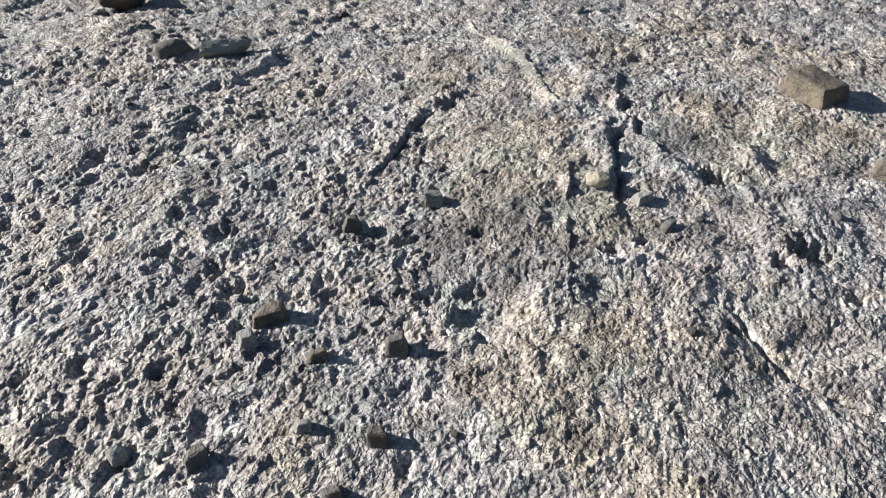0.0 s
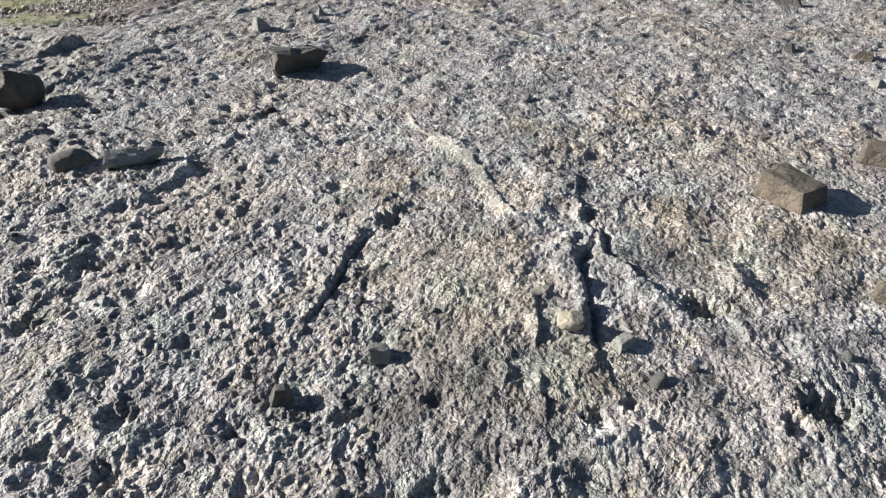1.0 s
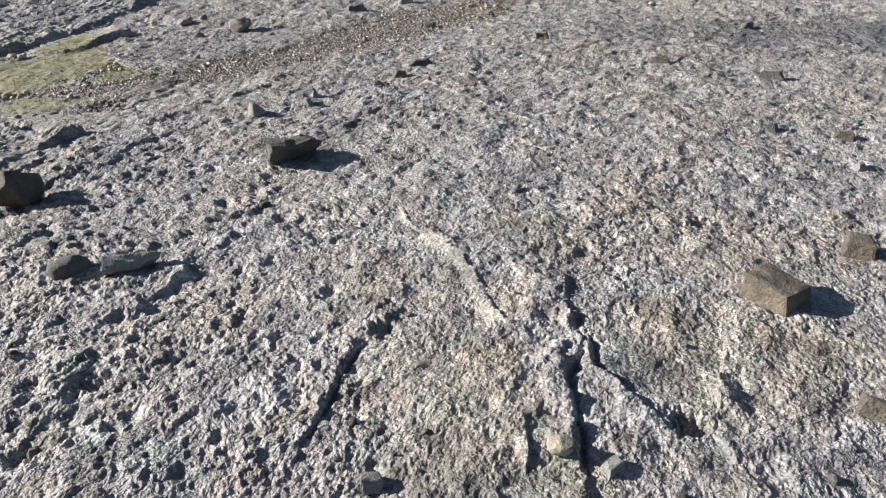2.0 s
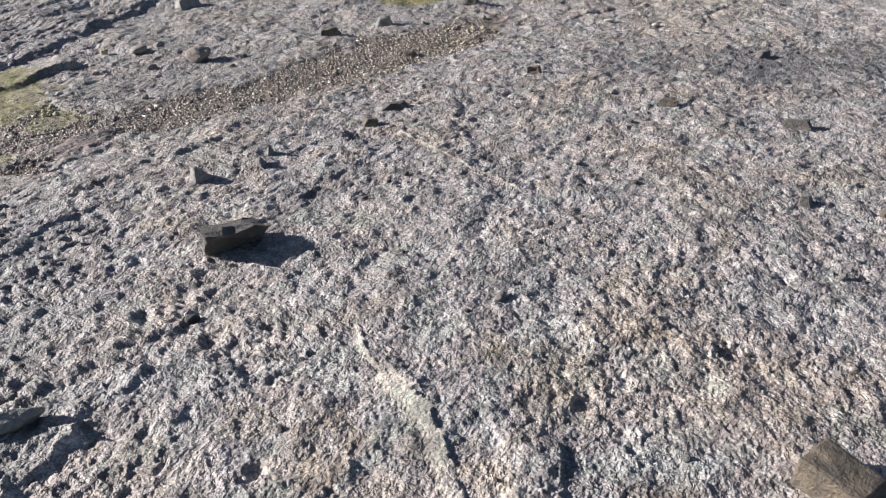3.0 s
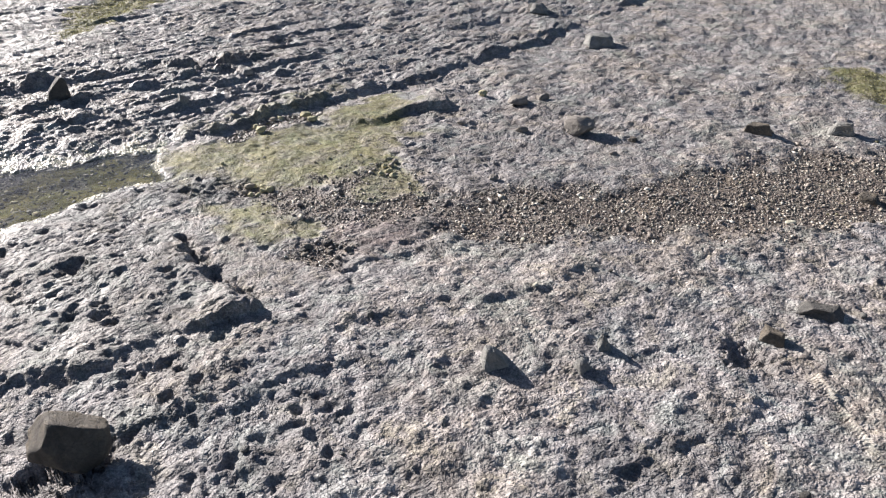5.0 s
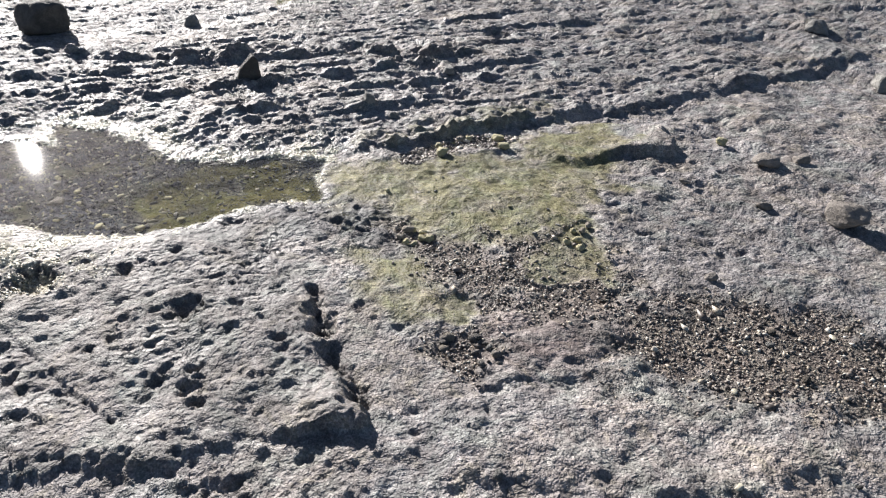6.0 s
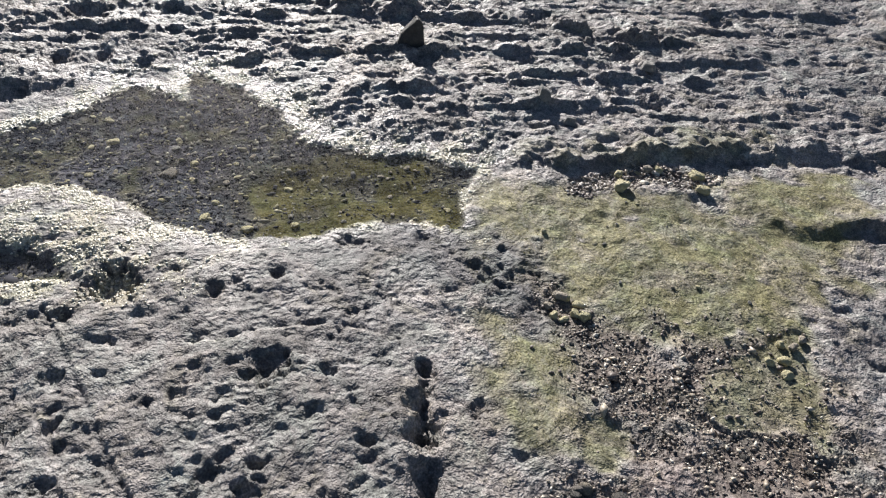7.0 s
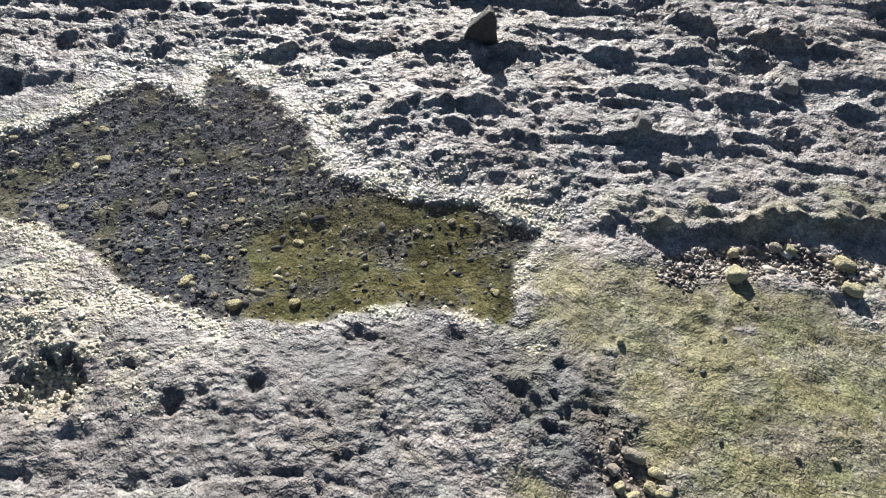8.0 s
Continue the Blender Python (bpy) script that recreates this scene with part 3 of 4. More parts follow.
    # rough bedrock
    calm = 1 - 0.18 * step(-0.3, 0.6, y - 4.1 - 0.91 * (x + 2.2))
    rough = (1 - slab) * (1 - 0.75 * strata) * (1 - 0.85 * algae) * (1 - 0.8 * gravel) * (1 - 0.8 * smooth) * (1 - 0.9 * vein_lit_lip) * (1 - 0.5 * ledge) * calm * (0.1 + 0.9 * step(-0.5, 0.0, inside_distance(x, y, SEEN)))
    region = step(-0.3, 0.5, fbm(x, y, 0.55, 3, 90) + 0.85 * step(0.35, -0.35, x + 0.35 * np.clip(y - 2.2, 0, 9)) - 0.5)
    seen = step(-0.5, 0.0, inside_distance(x, y, SEEN)) * step(-6.6, -5.2, x)
    tx, ty = q + 0.016 * v1 + 0.012 * w1 + 0.005 * nick, (p + 0.016 * v2 + 0.012 * w2 - 0.005 * nick) * 1.18
    # weathering pits of three sizes with steep walls
    c1, i1 = cells(tx, ty, 0.115, 100)
    c2, i2 = cells(tx + 0.007 * v2, ty, 0.05, 120)
    c5, i5 = cells(tx + 0.005 * v2, ty + 0.004 * v1, 0.026, 150)
    pits = np.clip(1 - (c1 / (0.10 + 0.30 * i1)) ** 2, 0, 1) * (i1 > 0.58)
    small = np.clip(1 - (c2 / (0.14 + 0.32 * i2)) ** 2, 0, 1) * (i2 > 0.4)
    web = seen * np.clip(1 - (c5 / (0.20 + 0.32 * i5)) ** 2, 0, 1) * (0.3 + 0.7 * i5) * (i5 > 0.3)
    worm = seen * np.abs(fbm(tx, ty, 0.03, 2, 146, 0.6))
    lumpy = fbm(tx, ty, 0.09, 3, 140, 0.55)
    broken = seen * (0.07 * facets(tx + 0.006 * w1, ty, 0.07, 310) + 0.05 * facets(tx, ty + 0.006 * w2, 0.034, 320))
    h = h - worm * (0.004 * rough + 0.002 * np.clip(slab + smooth + algae, 0, 1) * (1 - gravel))
    near = step(3.6, 2.2, y)
    h = h + rough * (0.010 * fbm(wx, wy, 0.16, 2, 130) * (1 - 0.4 * near) + 0.005 * lumpy * (1 - 0.3 * near) + (0.27 - 0.13 * near + 0.06 * near * region) * broken - 0.0045 * web * (0.45 + 0.55 * region)
                     - 0.020 * pits * (0.04 + 0.96 * region) * (1 - 0.2 * near) - 0.0085 * small * (0.2 + 0.8 * region))
    # pits of the slab, drawn out along the bedding
    sx, sy = (q + 0.026 * v1 + 0.02 * w1 + 0.006 * nick) * 0.58, p + 0.024 * v2 - 0.005 * nick
    c3, i3 = cells(sx, sy, 0.070, 160)
    c4, i4 = cells(sx, sy, 0.036, 170)
    holes = np.clip(1 - (c3 / (0.10 + 0.30 * i3)) ** 2, 0, 1) ** 1.2 * (i3 > 0.45)
    dents = np.clip(1 - (c4 / (0.16 + 0.32 * i4)) ** 2, 0, 1) ** 1.3 * (i4 > 0.45)
    h = h + slab * (0.012 * fbm(sx, sy, 0.2, 2, 180) + 0.004 * fbm(sx, sy, 0.045, 2, 182) + 0.13 * broken - 0.0115 * holes * np.clip(0.5 + i3 + patch, 0.2, 1.3) - 0.0085 * dents)
    plates = 0.07 * facets(q * 0.25 + 0.014 * v1, p + 0.01 * v2, 0.07, 330) + 0.08 * facets(q * 0.55 + 0.01 * v2, p + 0.01 * v1, 0.036, 340)
    h = h + (1 - slab) * strata * (0.006 * fbm(sx * 0.5, sy, 0.09, 2, 181) + 0.27 * plates - 0.006 * dents - 0.006 * holes * step(-0.2, 0.3, patch) - 0.007 * np.abs(fbm(sx * 0.5, sy, 0.05, 2, 186, 0.5)))
    # weedy lumps beside the mat
    sombre = step(-0.06, 0.05, inside_distance(wx, wy, DARK_MASS) + 0.1 * patch)
    h = h + sombre * (0.016 * lumpy + 0.16 * broken - 0.012 * small)
    for width, depth, pts in GROOVES:
        d, side = line_distance(ex * 0.7 + x * 0.3, ey * 0.7 + y * 0.3, pts)
        h = h - depth * np.exp(-(d / width) ** 2) * np.clip(0.7 + 1.1 * patch + 0.5 * nick, 0.1, 1.2)
    # crack floors get painted shade, one lip of each a painted lit edge
    crack_shade, lit_lip = 0, 0
    for width, depth, rise, pts in SLAB_CRACKS:
        d, side = line_distance(x + 0.15 * (ex - x), y + 0.15 * (ey - y), pts)
        h = h - depth * np.exp(-(d / width) ** 2) * np.clip(0.9 + 0.4 * nick, 0.5, 1.2) + rise * step(-0.006, 0.008, d * side) * np.exp(-d / 0.09)
        crack_shade = np.maximum(crack_shade, np.exp(-(d / width) ** 2) * np.clip(60 * depth + 0.3 * nick, 0, 0.9))
        lit_lip = np.maximum(lit_lip, np.exp(-((d * side * (1 if rise > 0 else -1) - 2.0 * width) / width) ** 2) * np.clip(0.4 + 0.3 * nick, 0, 0.7))
    for cx, cy, r, depth in HOLLOWS + NEAR_HOLLOWS + SHORE_HOLLOWS + SLAB_HOLES:
        h = h - depth * step(1.25, 0.35, np.hypot(ex - cx, ey - cy) / r + 0.30 * v1 + 0.35 * nick)
    h = h - 0.02 * np.maximum(gravel * (1 - 0.5 * algae), 0.7 * tuft) + algae * (0.004 * v1 + 0.005 * patch)
    # basins
    h = h * (1 - 0.75 * step(-0.3, -0.02, pool))
    for basin, depth in ((pool, 0.032), (pond, 0.03)):
        shore_rise = step(-0.10, 0.0, basin)
        h = h * (1 - shore_rise) + np.maximum(h, 0.006 + 0.010 * np.clip(-basin / 0.1, 0, 1) + 0.006 * v1) * shore_rise
        floor = -0.013 - depth * step(0.0, 0.40, basin) + 0.008 * patch
        h = np.where(basin > -0.04, h + (floor - h) * step(-0.04, 0.05, basin), h)
    far = step(14, 40, np.hypot(x, y - 5))
    h = h * (1 - far) + far * (0.05 + 0.25 * fbm(x, y, 9.0, 3, 220))
    # cover
    wide = 0.035 + 0.06 * step(-0.05, 0.4, fbm(x, y, 0.45, 2, 270)) + 0.05 * step(-3.6, -4.1, x)
    rim = np.maximum(step(-1.0, -0.1, (pool + 0.10 * patch) / wide), step(-0.14, -0.02, pond + 0.06 * patch))
    rim = rim * (1 - 0.85 * strata * step(0.12, -0.12, fbm(x, y, 0.3, 2, 271)))
    southwest = step(0.25, 0.0, -inside_distance(x, y, [(-4.3, 3.6), (-4.1, 4.1), (-3.5, 4.6), (-3.35, 4.5), (-3.4, 4.1), (-3.7, 3.7)]))
    north = step(0.35, 0.0, -pool) * strata
    barnacle = np.clip(rim + 0.7 * southwest * step(-0.3, 0.3, patch + 0.15) + 0.8 * north * step(-0.2, 0.3, patch), 0, 1) * step(0.03, -0.01, pool) * step(0.03, -0.01, pond)
    barnacle = barnacle * step(-0.35, 0.15, v1 + 0.6 * patch + 0.1)
    bed = np.maximum(step(-0.01, 0.03, pool), step(-0.01, 0.03, pond))
    weedy = bed * np.clip(step(-0.34, 0.2, inside_distance(wx, wy, WEED_BED) + 0.08 * mottle) * (0.55 + 0.45 * step(-0.3, 0.25, patch)) + 0.6 * step(0.0, 0.4, fbm(x, y, 0.3, 3, 260)), 0, 1)
    pale = np.clip(vein_lit_lip + 0.6 * step(-0.1, 0.5, mottle) * step(3.6, 2.8, y) * step(-0.5, 0.2, x) + 0.5 * step(0.1, 0.6, mottle) + smooth * 0.35, 0, 1)
    for cx, cy, r, strength in PALE_PATCHES:
        pale = np.maximum(pale, strength * step(1.2, 0.5, np.hypot(wx - cx, wy - cy) / r + 0.5 * patch))
    pale = pale * (1 - 0.7 * slab) * (1 - 0.5 * strata) * (1 - gravel) * (1 - red)
    dark = np.clip((0.08 + 0.14 * step(6.3, 7.6, y)) * strata * step(-0.5, 0.5, fbm(x, y, 0.7, 3, 245)), 0, 1) * (1 - barnacle)
    for cx, cy, r, strength in DARK_PATCHES:
        dark = np.maximum(dark, strength * step(1.2, 0.5, np.hypot(wx - cx, wy - cy) / r + 0.5 * patch) * (1 - barnacle))
    dark = np.maximum(dark, 0.85 * sombre * (1 - barnacle))
    wet = (1 - bed) * np.clip(step(-0.14, -0.02, pool) + 0.6 * north + 0.25 * strata + 0.4 * step(0.0, 0.5, fbm(x, y, 0.3, 2, 250)), 0, 1) * (1 - algae)
    algae = algae * (1 - 0.85 * sombre) * (1 - 0.9 * bed) * (1 - 0.75 * gravel) * step(-1.2, -0.5, patch + 0.35 * v1)
    fringe = 0.35 * step(0.5, 0.0, -inside_distance(x, y, ALGAE)) * step(0.0, 0.5, patch) * (1 - strata)
    algae = np.maximum(algae, fringe * (1 - bed))
    # painted crack shade goes into the dark mask, the painted lit lips join the veins
    dark = np.maximum(dark, crack_shade)
    vein_lit_lip = np.maximum(vein_lit_lip, lit_lip * (1 - crack_shade))
    return h, dict(slab=np.clip(slab + red + 1.5 * (1 - calm), 0, 1), pale=pale, dark=dark, algae=algae, gravel=gravel * (1 - bed), barnacle=barnacle, bed=bed, weedy=weedy, wet=wet, vein_lit_lip=vein_lit_lip, red=red)


def heights(xs, ys):
    return shore(np.asarray(xs, float), np.asarray(ys, float))[0]


def link(name, mesh, mat, parent=None, smooth=True):
    mesh.materials.append(mat)
    if smooth:
        mesh.polygons.foreach_set("use_smooth", np.ones(len(mesh.polygons), bool))
    ob = new(name, mesh)
    if parent:
        ob.parent = parent
    return ob


def raw_mesh(name, co, faces):
    """A mesh from arrays of corners and of faces that all have the same number of corners."""
    n = faces.shape[1]
    me = bpy.data.meshes.new(name)
    me.vertices.add(len(co))
    me.vertices.foreach_set("co", co.astype(np.float32).ravel())
    me.loops.add(faces.size)
    me.loops.foreach_set("vertex_index", faces.astype(np.int32).ravel())
    me.polygons.add(len(faces))
    me.polygons.foreach_set("loop_start", np.arange(0, faces.size, n, dtype=np.int32))
    me.update(calc_edges=True)
    return me


def graded(stops, coarser):
    """Positions with the spacing that the stops (place, spacing) ask for."""
    at, spacing = zip(*stops)
    fine = np.linspace(at[0], at[-1], 4000)
    count = np.concatenate([[0], np.cumsum(np.diff(fine) / (coarser * np.interp(fine[:-1], at, spacing)))])
    return np.interp(np.linspace(0, count[-1], int(count[-1])), count, fine)


def make_ground():
    ys = graded([(0.45, 0.004), (1.5, 0.0045), (3.0, 0.0058), (4.5, 0.007), (6.6, 0.0072), (8.0, 0.012), (10.0, 0.028), (13.5, 0.07)], 1.2)
    grow = np.cumsum(1.17 ** np.arange(1, 42))
    ys = np.concatenate([(ys[0] - 0.006 * grow)[::-1], ys, ys[-1] + 0.08 * grow[:36]])
    share = np.linspace(0, 1, 910)
    key = [0.4, 1.0, 2.2, 3.3, 3.9, 4.6, 5.4, 7.0, 9.6, 13.5]
    edge = [np.interp(ys, key, e) for e in ([-1.0, -1.2, -2.0, -5.6, -6.8, -7.2, -7.8, -8.0, -8.7, -9.5], [-0.95, -1.15, -1.9, -2.7, -4.2, -5.1, -5.5, -5.6, -5.6, -6.0],
                                            [0.95, 1.15, 1.8, 1.6, 1.3, 0.9, 0.7, 0.6, 2.2, 3.0], [1.0, 1.2, 2.0, 2.7, 2.9, 3.3, 3.8, 4.5, 5.3, 6.0])]
    edge = [np.convolve(np.pad(e, 40, "edge"), np.ones(81) / 81, "valid") for e in edge]
    part = np.interp(ys, key, [0.03, 0.03, 0.03, 0.12, 0.20, 0.17, 0.15, 0.13, 0.14, 0.18]), np.interp(ys, key, [0.97, 0.97, 0.95, 0.87, 0.84, 0.79, 0.74, 0.68, 0.76, 0.8])
    x = np.stack([np.interp(share, [0, part[0][k], part[1][k], 1], [e[k] for e in edge]) for k in range(len(ys))])
    wide = 0.012 * np.cumsum(1.19 ** np.arange(1, 38))
    x = np.concatenate([x[:, :1] - wide[None, ::-1], x, x[:, -1:] + wide[None, :]], 1)
    y = np.repeat(ys[:, None], x.shape[1], 1)
    h, masks = shore(x, y)
    rows, cols = x.shape
    a = (np.arange(rows - 1)[:, None] * cols + np.arange(cols - 1)[None, :]).reshape(-1)
    me = raw_mesh("ground", np.stack([x, y, h], -1).reshape(-1, 3), np.stack([a, a + 1, a + cols + 1, a + cols], -1))
    for name, values in masks.items():
        at = me.attributes.new(name, "FLOAT", "POINT")
        at.data.foreach_set("value", values.reshape(-1).astype(np.float32))
    return tagged(link("ground", me, GROUND), "rough grey wave-worn bedrock of a rocky shore, pitted and cracked", "rock shore", kind="structure")


make_ground()


def make_water(name, outline, label):
    bm = bmesh.new()
    cx, cy = sum(p[0] for p in outline) / len(outline), sum(p[1] for p in outline) / len(outline)
    bm.faces.new([bm.verts.new((cx + (px - cx) * 1.1, cy + (py - cy) * 1.1, 0.0)) for px, py in outline])
    bmesh.ops.recalc_face_normals(bm, faces=bm.faces[:])
    if bm.faces[:][0].normal.z < 0:
        bmesh.ops.reverse_faces(bm, faces=bm.faces[:])
    me = bpy.data.meshes.new(name)
    bm.to_mesh(me)
    bm.free()
    ob = link(name, me, WATER, smooth=False)
    ob.visible_shadow = False
    return tagged(ob, label, "water", kind="structure")


make_water("water", POOL, "clear shallow water of a tide pool over pebbles and weed")
make_water("water", SMALL_POOL, "small puddle of clear water in a hollow of the rock")


# ---- loose stones ----
def rock_mesh(name, dims, seed, cuts=7, power=2.6, rough=0.05, detail=3, lean=0.0):
    rng = random.Random(seed)
    bm = bmesh.new()
    bmesh.ops.create_icosphere(bm, subdivisions=detail, radius=1.0)
    planes = []
    for k in range(cuts):
        n = Vector((rng.gauss(0, 1), rng.gauss(0, 1), rng.gauss(0, 0.8))).normalized()
        planes.append((n, rng.uniform(0.62, 0.88)))
    off = Vector((rng.uniform(0, 50), rng.uniform(0, 50), rng.uniform(0, 50)))
    for vert in bm.verts:
        c = vert.co.copy()
        c *= (abs(c.x) ** power + abs(c.y) ** power + abs(c.z) ** power) ** (-1 / power)
        for n, d in planes:
            over = c.dot(n) - d
            if over > 0:
                c -= n * over
        c *= 1 + rough * noise.noise(c * 1.7 + off) * 2 + rough * noise.noise(c * 5 + off) + 0.5 * rough * noise.noise(c * 11 + off)
        c.x += lean * c.z
        vert.co = Vector((c.x * dims[0] / 2, c.y * dims[1] / 2, c.z * dims[2] / 2))
    me = bpy.data.meshes.new(name)
    bm.to_mesh(me)
    bm.free()
    return me


def shard_mesh(name, outline, thick, seed, rough=0.006):
    """A broken plate: an outline in its x and z, with a thickness along y, chipped edges."""
    bm = bmesh.new()
    front = [bm.verts.new((px, -thick / 2, pz)) for px, pz in outline]
    back = [bm.verts.new((px * 0.86, thick / 2, pz * 0.93)) for px, pz in outline]
    bm.faces.new(front)
    bm.faces.new(back[::-1])
    for k in range(len(outline)):
        n = (k + 1) % len(outline)
        bm.faces.new((front[n], front[k], back[k], back[n]))
    bmesh.ops.bevel(bm, geom=bm.edges[:], offset=thick * 0.12, segments=2, affect="EDGES", profile=0.6)
    bmesh.ops.triangulate(bm, faces=bm.faces[:])
    bmesh.ops.subdivide_edges(bm, edges=[e for e in bm.edges if e.calc_length() > 0.02], cuts=2, use_grid_fill=True)
    off = Vector((seed * 3.7, seed * 1.9, 0))
    for vert in bm.verts:
        vert.co += Vector((noise.noise(vert.co * 30 + off), noise.noise(vert.co * 30 - off), noise.noise(vert.co * 26 + off * 2))) * rough
    bmesh.ops.recalc_face_normals(bm, faces=bm.faces[:])
    me = bpy.data.meshes.new(name)
    bm.to_mesh(me)
    bm.free()
    return me


def settle(ob, x, y, turn, tilt, sink):
    m = pose(0, 0, 0, tilt[0], tilt[1], turn)
    co = np.array([tuple(m @ v.co) for v in ob.data.vertices])
    low = co[:, 2].min()
    foot = co[co[:, 2] < low + 0.35 * (co[:, 2].max() - low)]
    ground_z = float(np.mean(heights(foot[::7, 0] + x, foot[::7, 1] + y)))
    ob.matrix_world = pose(x, y, ground_z - low - sink, *tilt, turn)


def make_rock(name, x, y, dims, mat, label, seed, turn=0.0, tilt=(0, 0), sink=0.15, category="stone", **more):
    ob = link(name, rock_mesh(name, dims, seed, **more), mat)
    settle(ob, x, y, turn, tilt, sink * dims[2])
    return tagged(ob, label, category)


def make_shard(name, x, y, outline, thick, mat, label, seed, turn, tilt=(0, 0), sink=0.02):
    ob = link(name, shard_mesh(name, outline, thick, seed), mat, smooth=False)
    settle(ob, x, y, turn, tilt, sink)
    return tagged(ob, label, "stone")


def make_block(name, x, y, low, top, mat, label, seed, turn, sink=0.012, rough=0.012, chip=0.012):
    """An angular rock from its four lower and four upper corners, split and weathered."""
    bm = bmesh.new()
    a, b = [bm.verts.new(c) for c in low], [bm.verts.new(c) for c in top]
    bm.faces.new(a[::-1])
    bm.faces.new(b)
    for k in range(4):
        n = (k + 1) % 4
        bm.faces.new((a[k], a[n], b[n], b[k]))
    bmesh.ops.bevel(bm, geom=bm.edges[:], offset=chip, segments=2, affect="EDGES", profile=0.6)
    for _ in range(2):
        bmesh.ops.triangulate(bm, faces=bm.faces[:])
        bmesh.ops.subdivide_edges(bm, edges=[e for e in bm.edges if e.calc_length() > 0.016], cuts=1)
    off = Vector((seed * 3.7, seed * 1.9, 0))
    for v in bm.verts:
        c = v.co.copy()
        v.co += Vector((noise.noise(c * 14 + off), noise.noise(c * 14 - off), noise.noise(c * 13 + off * 2))) * rough
        v.co += Vector((noise.noise(c * 45 + off), noise.noise(c * 45 - off), noise.noise(c * 45 + off * 2))) * rough * 0.35
    bmesh.ops.recalc_face_normals(bm, faces=bm.faces[:])
    me = bpy.data.meshes.new(name)
    bm.to_mesh(me)
    bm.free()
    ob = link(name, me, mat, smooth=False)
    settle(ob, x, y, turn, (0, 0), sink)
    return tagged(ob, label, "stone")


make_block("rock", -0.44, 4.10, [(-0.13, 0.0, 0), (0.1, 0.0, 0), (0.1, 0.1, 0), (-0.13, 0.1, 0)], [(-0.16, -0.09, 0.135), (0.14, -0.08, 0.105), (0.12, 0.04, 0.10), (-0.14, 0.03, 0.14)],
           STONE_DARK, "dark angular rock with an undercut side on pitted bedrock", 11, 24, rough=0.022)
make_block("rock", 1.37, 2.42, [(-0.095, -0.08, 0), (0.095, -0.085, 0), (0.10, 0.085, 0), (-0.09, 0.075, 0)], [(-0.09, -0.065, 0.105), (0.08, -0.07, 0.08), (0.085, 0.07, 0.075), (-0.08, 0.065, 0.10)],
           STONE_OCHRE, "brick-shaped ochre and grey rock on rough bedrock", 12, -58, rough=0.008)
make_block("rock", 1.87, 2.7, [(-0.065, -0.05, 0), (0.06, -0.05, 0), (0.06, 0.05, 0), (-0.06, 0.05, 0)], [(-0.05, -0.035, 0.08), (0.05, -0.04, 0.07), (0.04, 0.04, 0.075), (-0.05, 0.04, 0.085)],
           STONE_OCHRE, "small blocky ochre rock on rough bedrock", 13, -30, rough=0.008)
make_rock("rock", -1.78, 3.83, (0.25, 0.2, 0.2), STONE_OCHRE, "brown angular rock casting a long shadow below the slab", 14, 55, sink=0.06, cuts=9, power=3.2, detail=4)
make_rock("stone", -1.15, 7.32, (0.2, 0.16, 0.12), STONE_TAN, "tan rounded stone lying on the smooth rock", 16, 20, sink=0.1, cuts=7, power=2.8, detail=4)
make_rock("stone", -1.7, 7.62, (0.16, 0.11, 0.08), STONE_TAN, "pale tan stone lying on the smooth rock", 17, 20, sink=0.1, cuts=8, power=3.0)
make_rock("rock", -1.27, 3.05, (0.17, 0.1, 0.09), STONE_DARK, "dark rounded rock half sunk in a pit", 15, 20, sink=0.35, cuts=5)
make_shard("rock", -1.03, 3.04, [(-0.12, -0.03), (0.02, -0.045), (0.13, 0.0), (0.02, 0.03), (-0.1, 0.035)], 0.07, STONE_GREY, "flat tapering grey rock lying on rough bedrock", 3, 20, (-50, 0))
make_block("stone", -0.73, 4.86, [(-0.055, -0.05, 0), (0.06, -0.05, 0), (0.06, 0.05, 0), (-0.05, 0.05, 0)], [(-0.03, -0.02, 0.085), (-0.005, -0.03, 0.08), (0.0, 0.01, 0.085), (-0.03, 0.015, 0.095)],
           STONE_GREY, "upright triangular grey stone on rough bedrock", 4, 40, rough=0.006)
make_block("stone", -0.38, 5.14, [(-0.035, -0.03, 0), (0.035, -0.03, 0), (0.03, 0.03, 0), (-0.03, 0.03, 0)], [(-0.025, -0.01, 0.07), (-0.01, -0.02, 0.07), (-0.01, 0.0, 0.075), (-0.02, 0.0, 0.08)],
           STONE_GREY, "small pointed grey shard standing on bedrock", 5, 30, rough=0.006)
make_block("stone", -0.42, 4.97, [(-0.04, -0.035, 0), (0.035, -0.03, 0), (0.04, 0.03, 0), (-0.03, 0.03, 0)], [(-0.015, -0.02, 0.05), (0.01, -0.02, 0.045), (0.01, 0.01, 0.05), (-0.02, 0.01, 0.055)],
           STONE_GREY, "small angular grey stone on bedrock", 6, 60, rough=0.006)
make_shard("rock", -4.6, 6.12, [(-0.1, -0.06), (0.07, -0.06), (0.065, 0.0), (0.05, 0.1), (0.02, 0.125), (-0.07, 0.03)], 0.07, STONE_DARK, "dark fin-shaped rock standing upright on the bedding ridges", 7, 66, (4, 0))
make_shard("stone", -3.77, 6.45, [(-0.04, -0.03), (0.04, -0.03), (0.03, 0.035), (-0.02, 0.06)], 0.06, STONE_GREY, "upright grey stone wedged in the ridges", 8, 60)

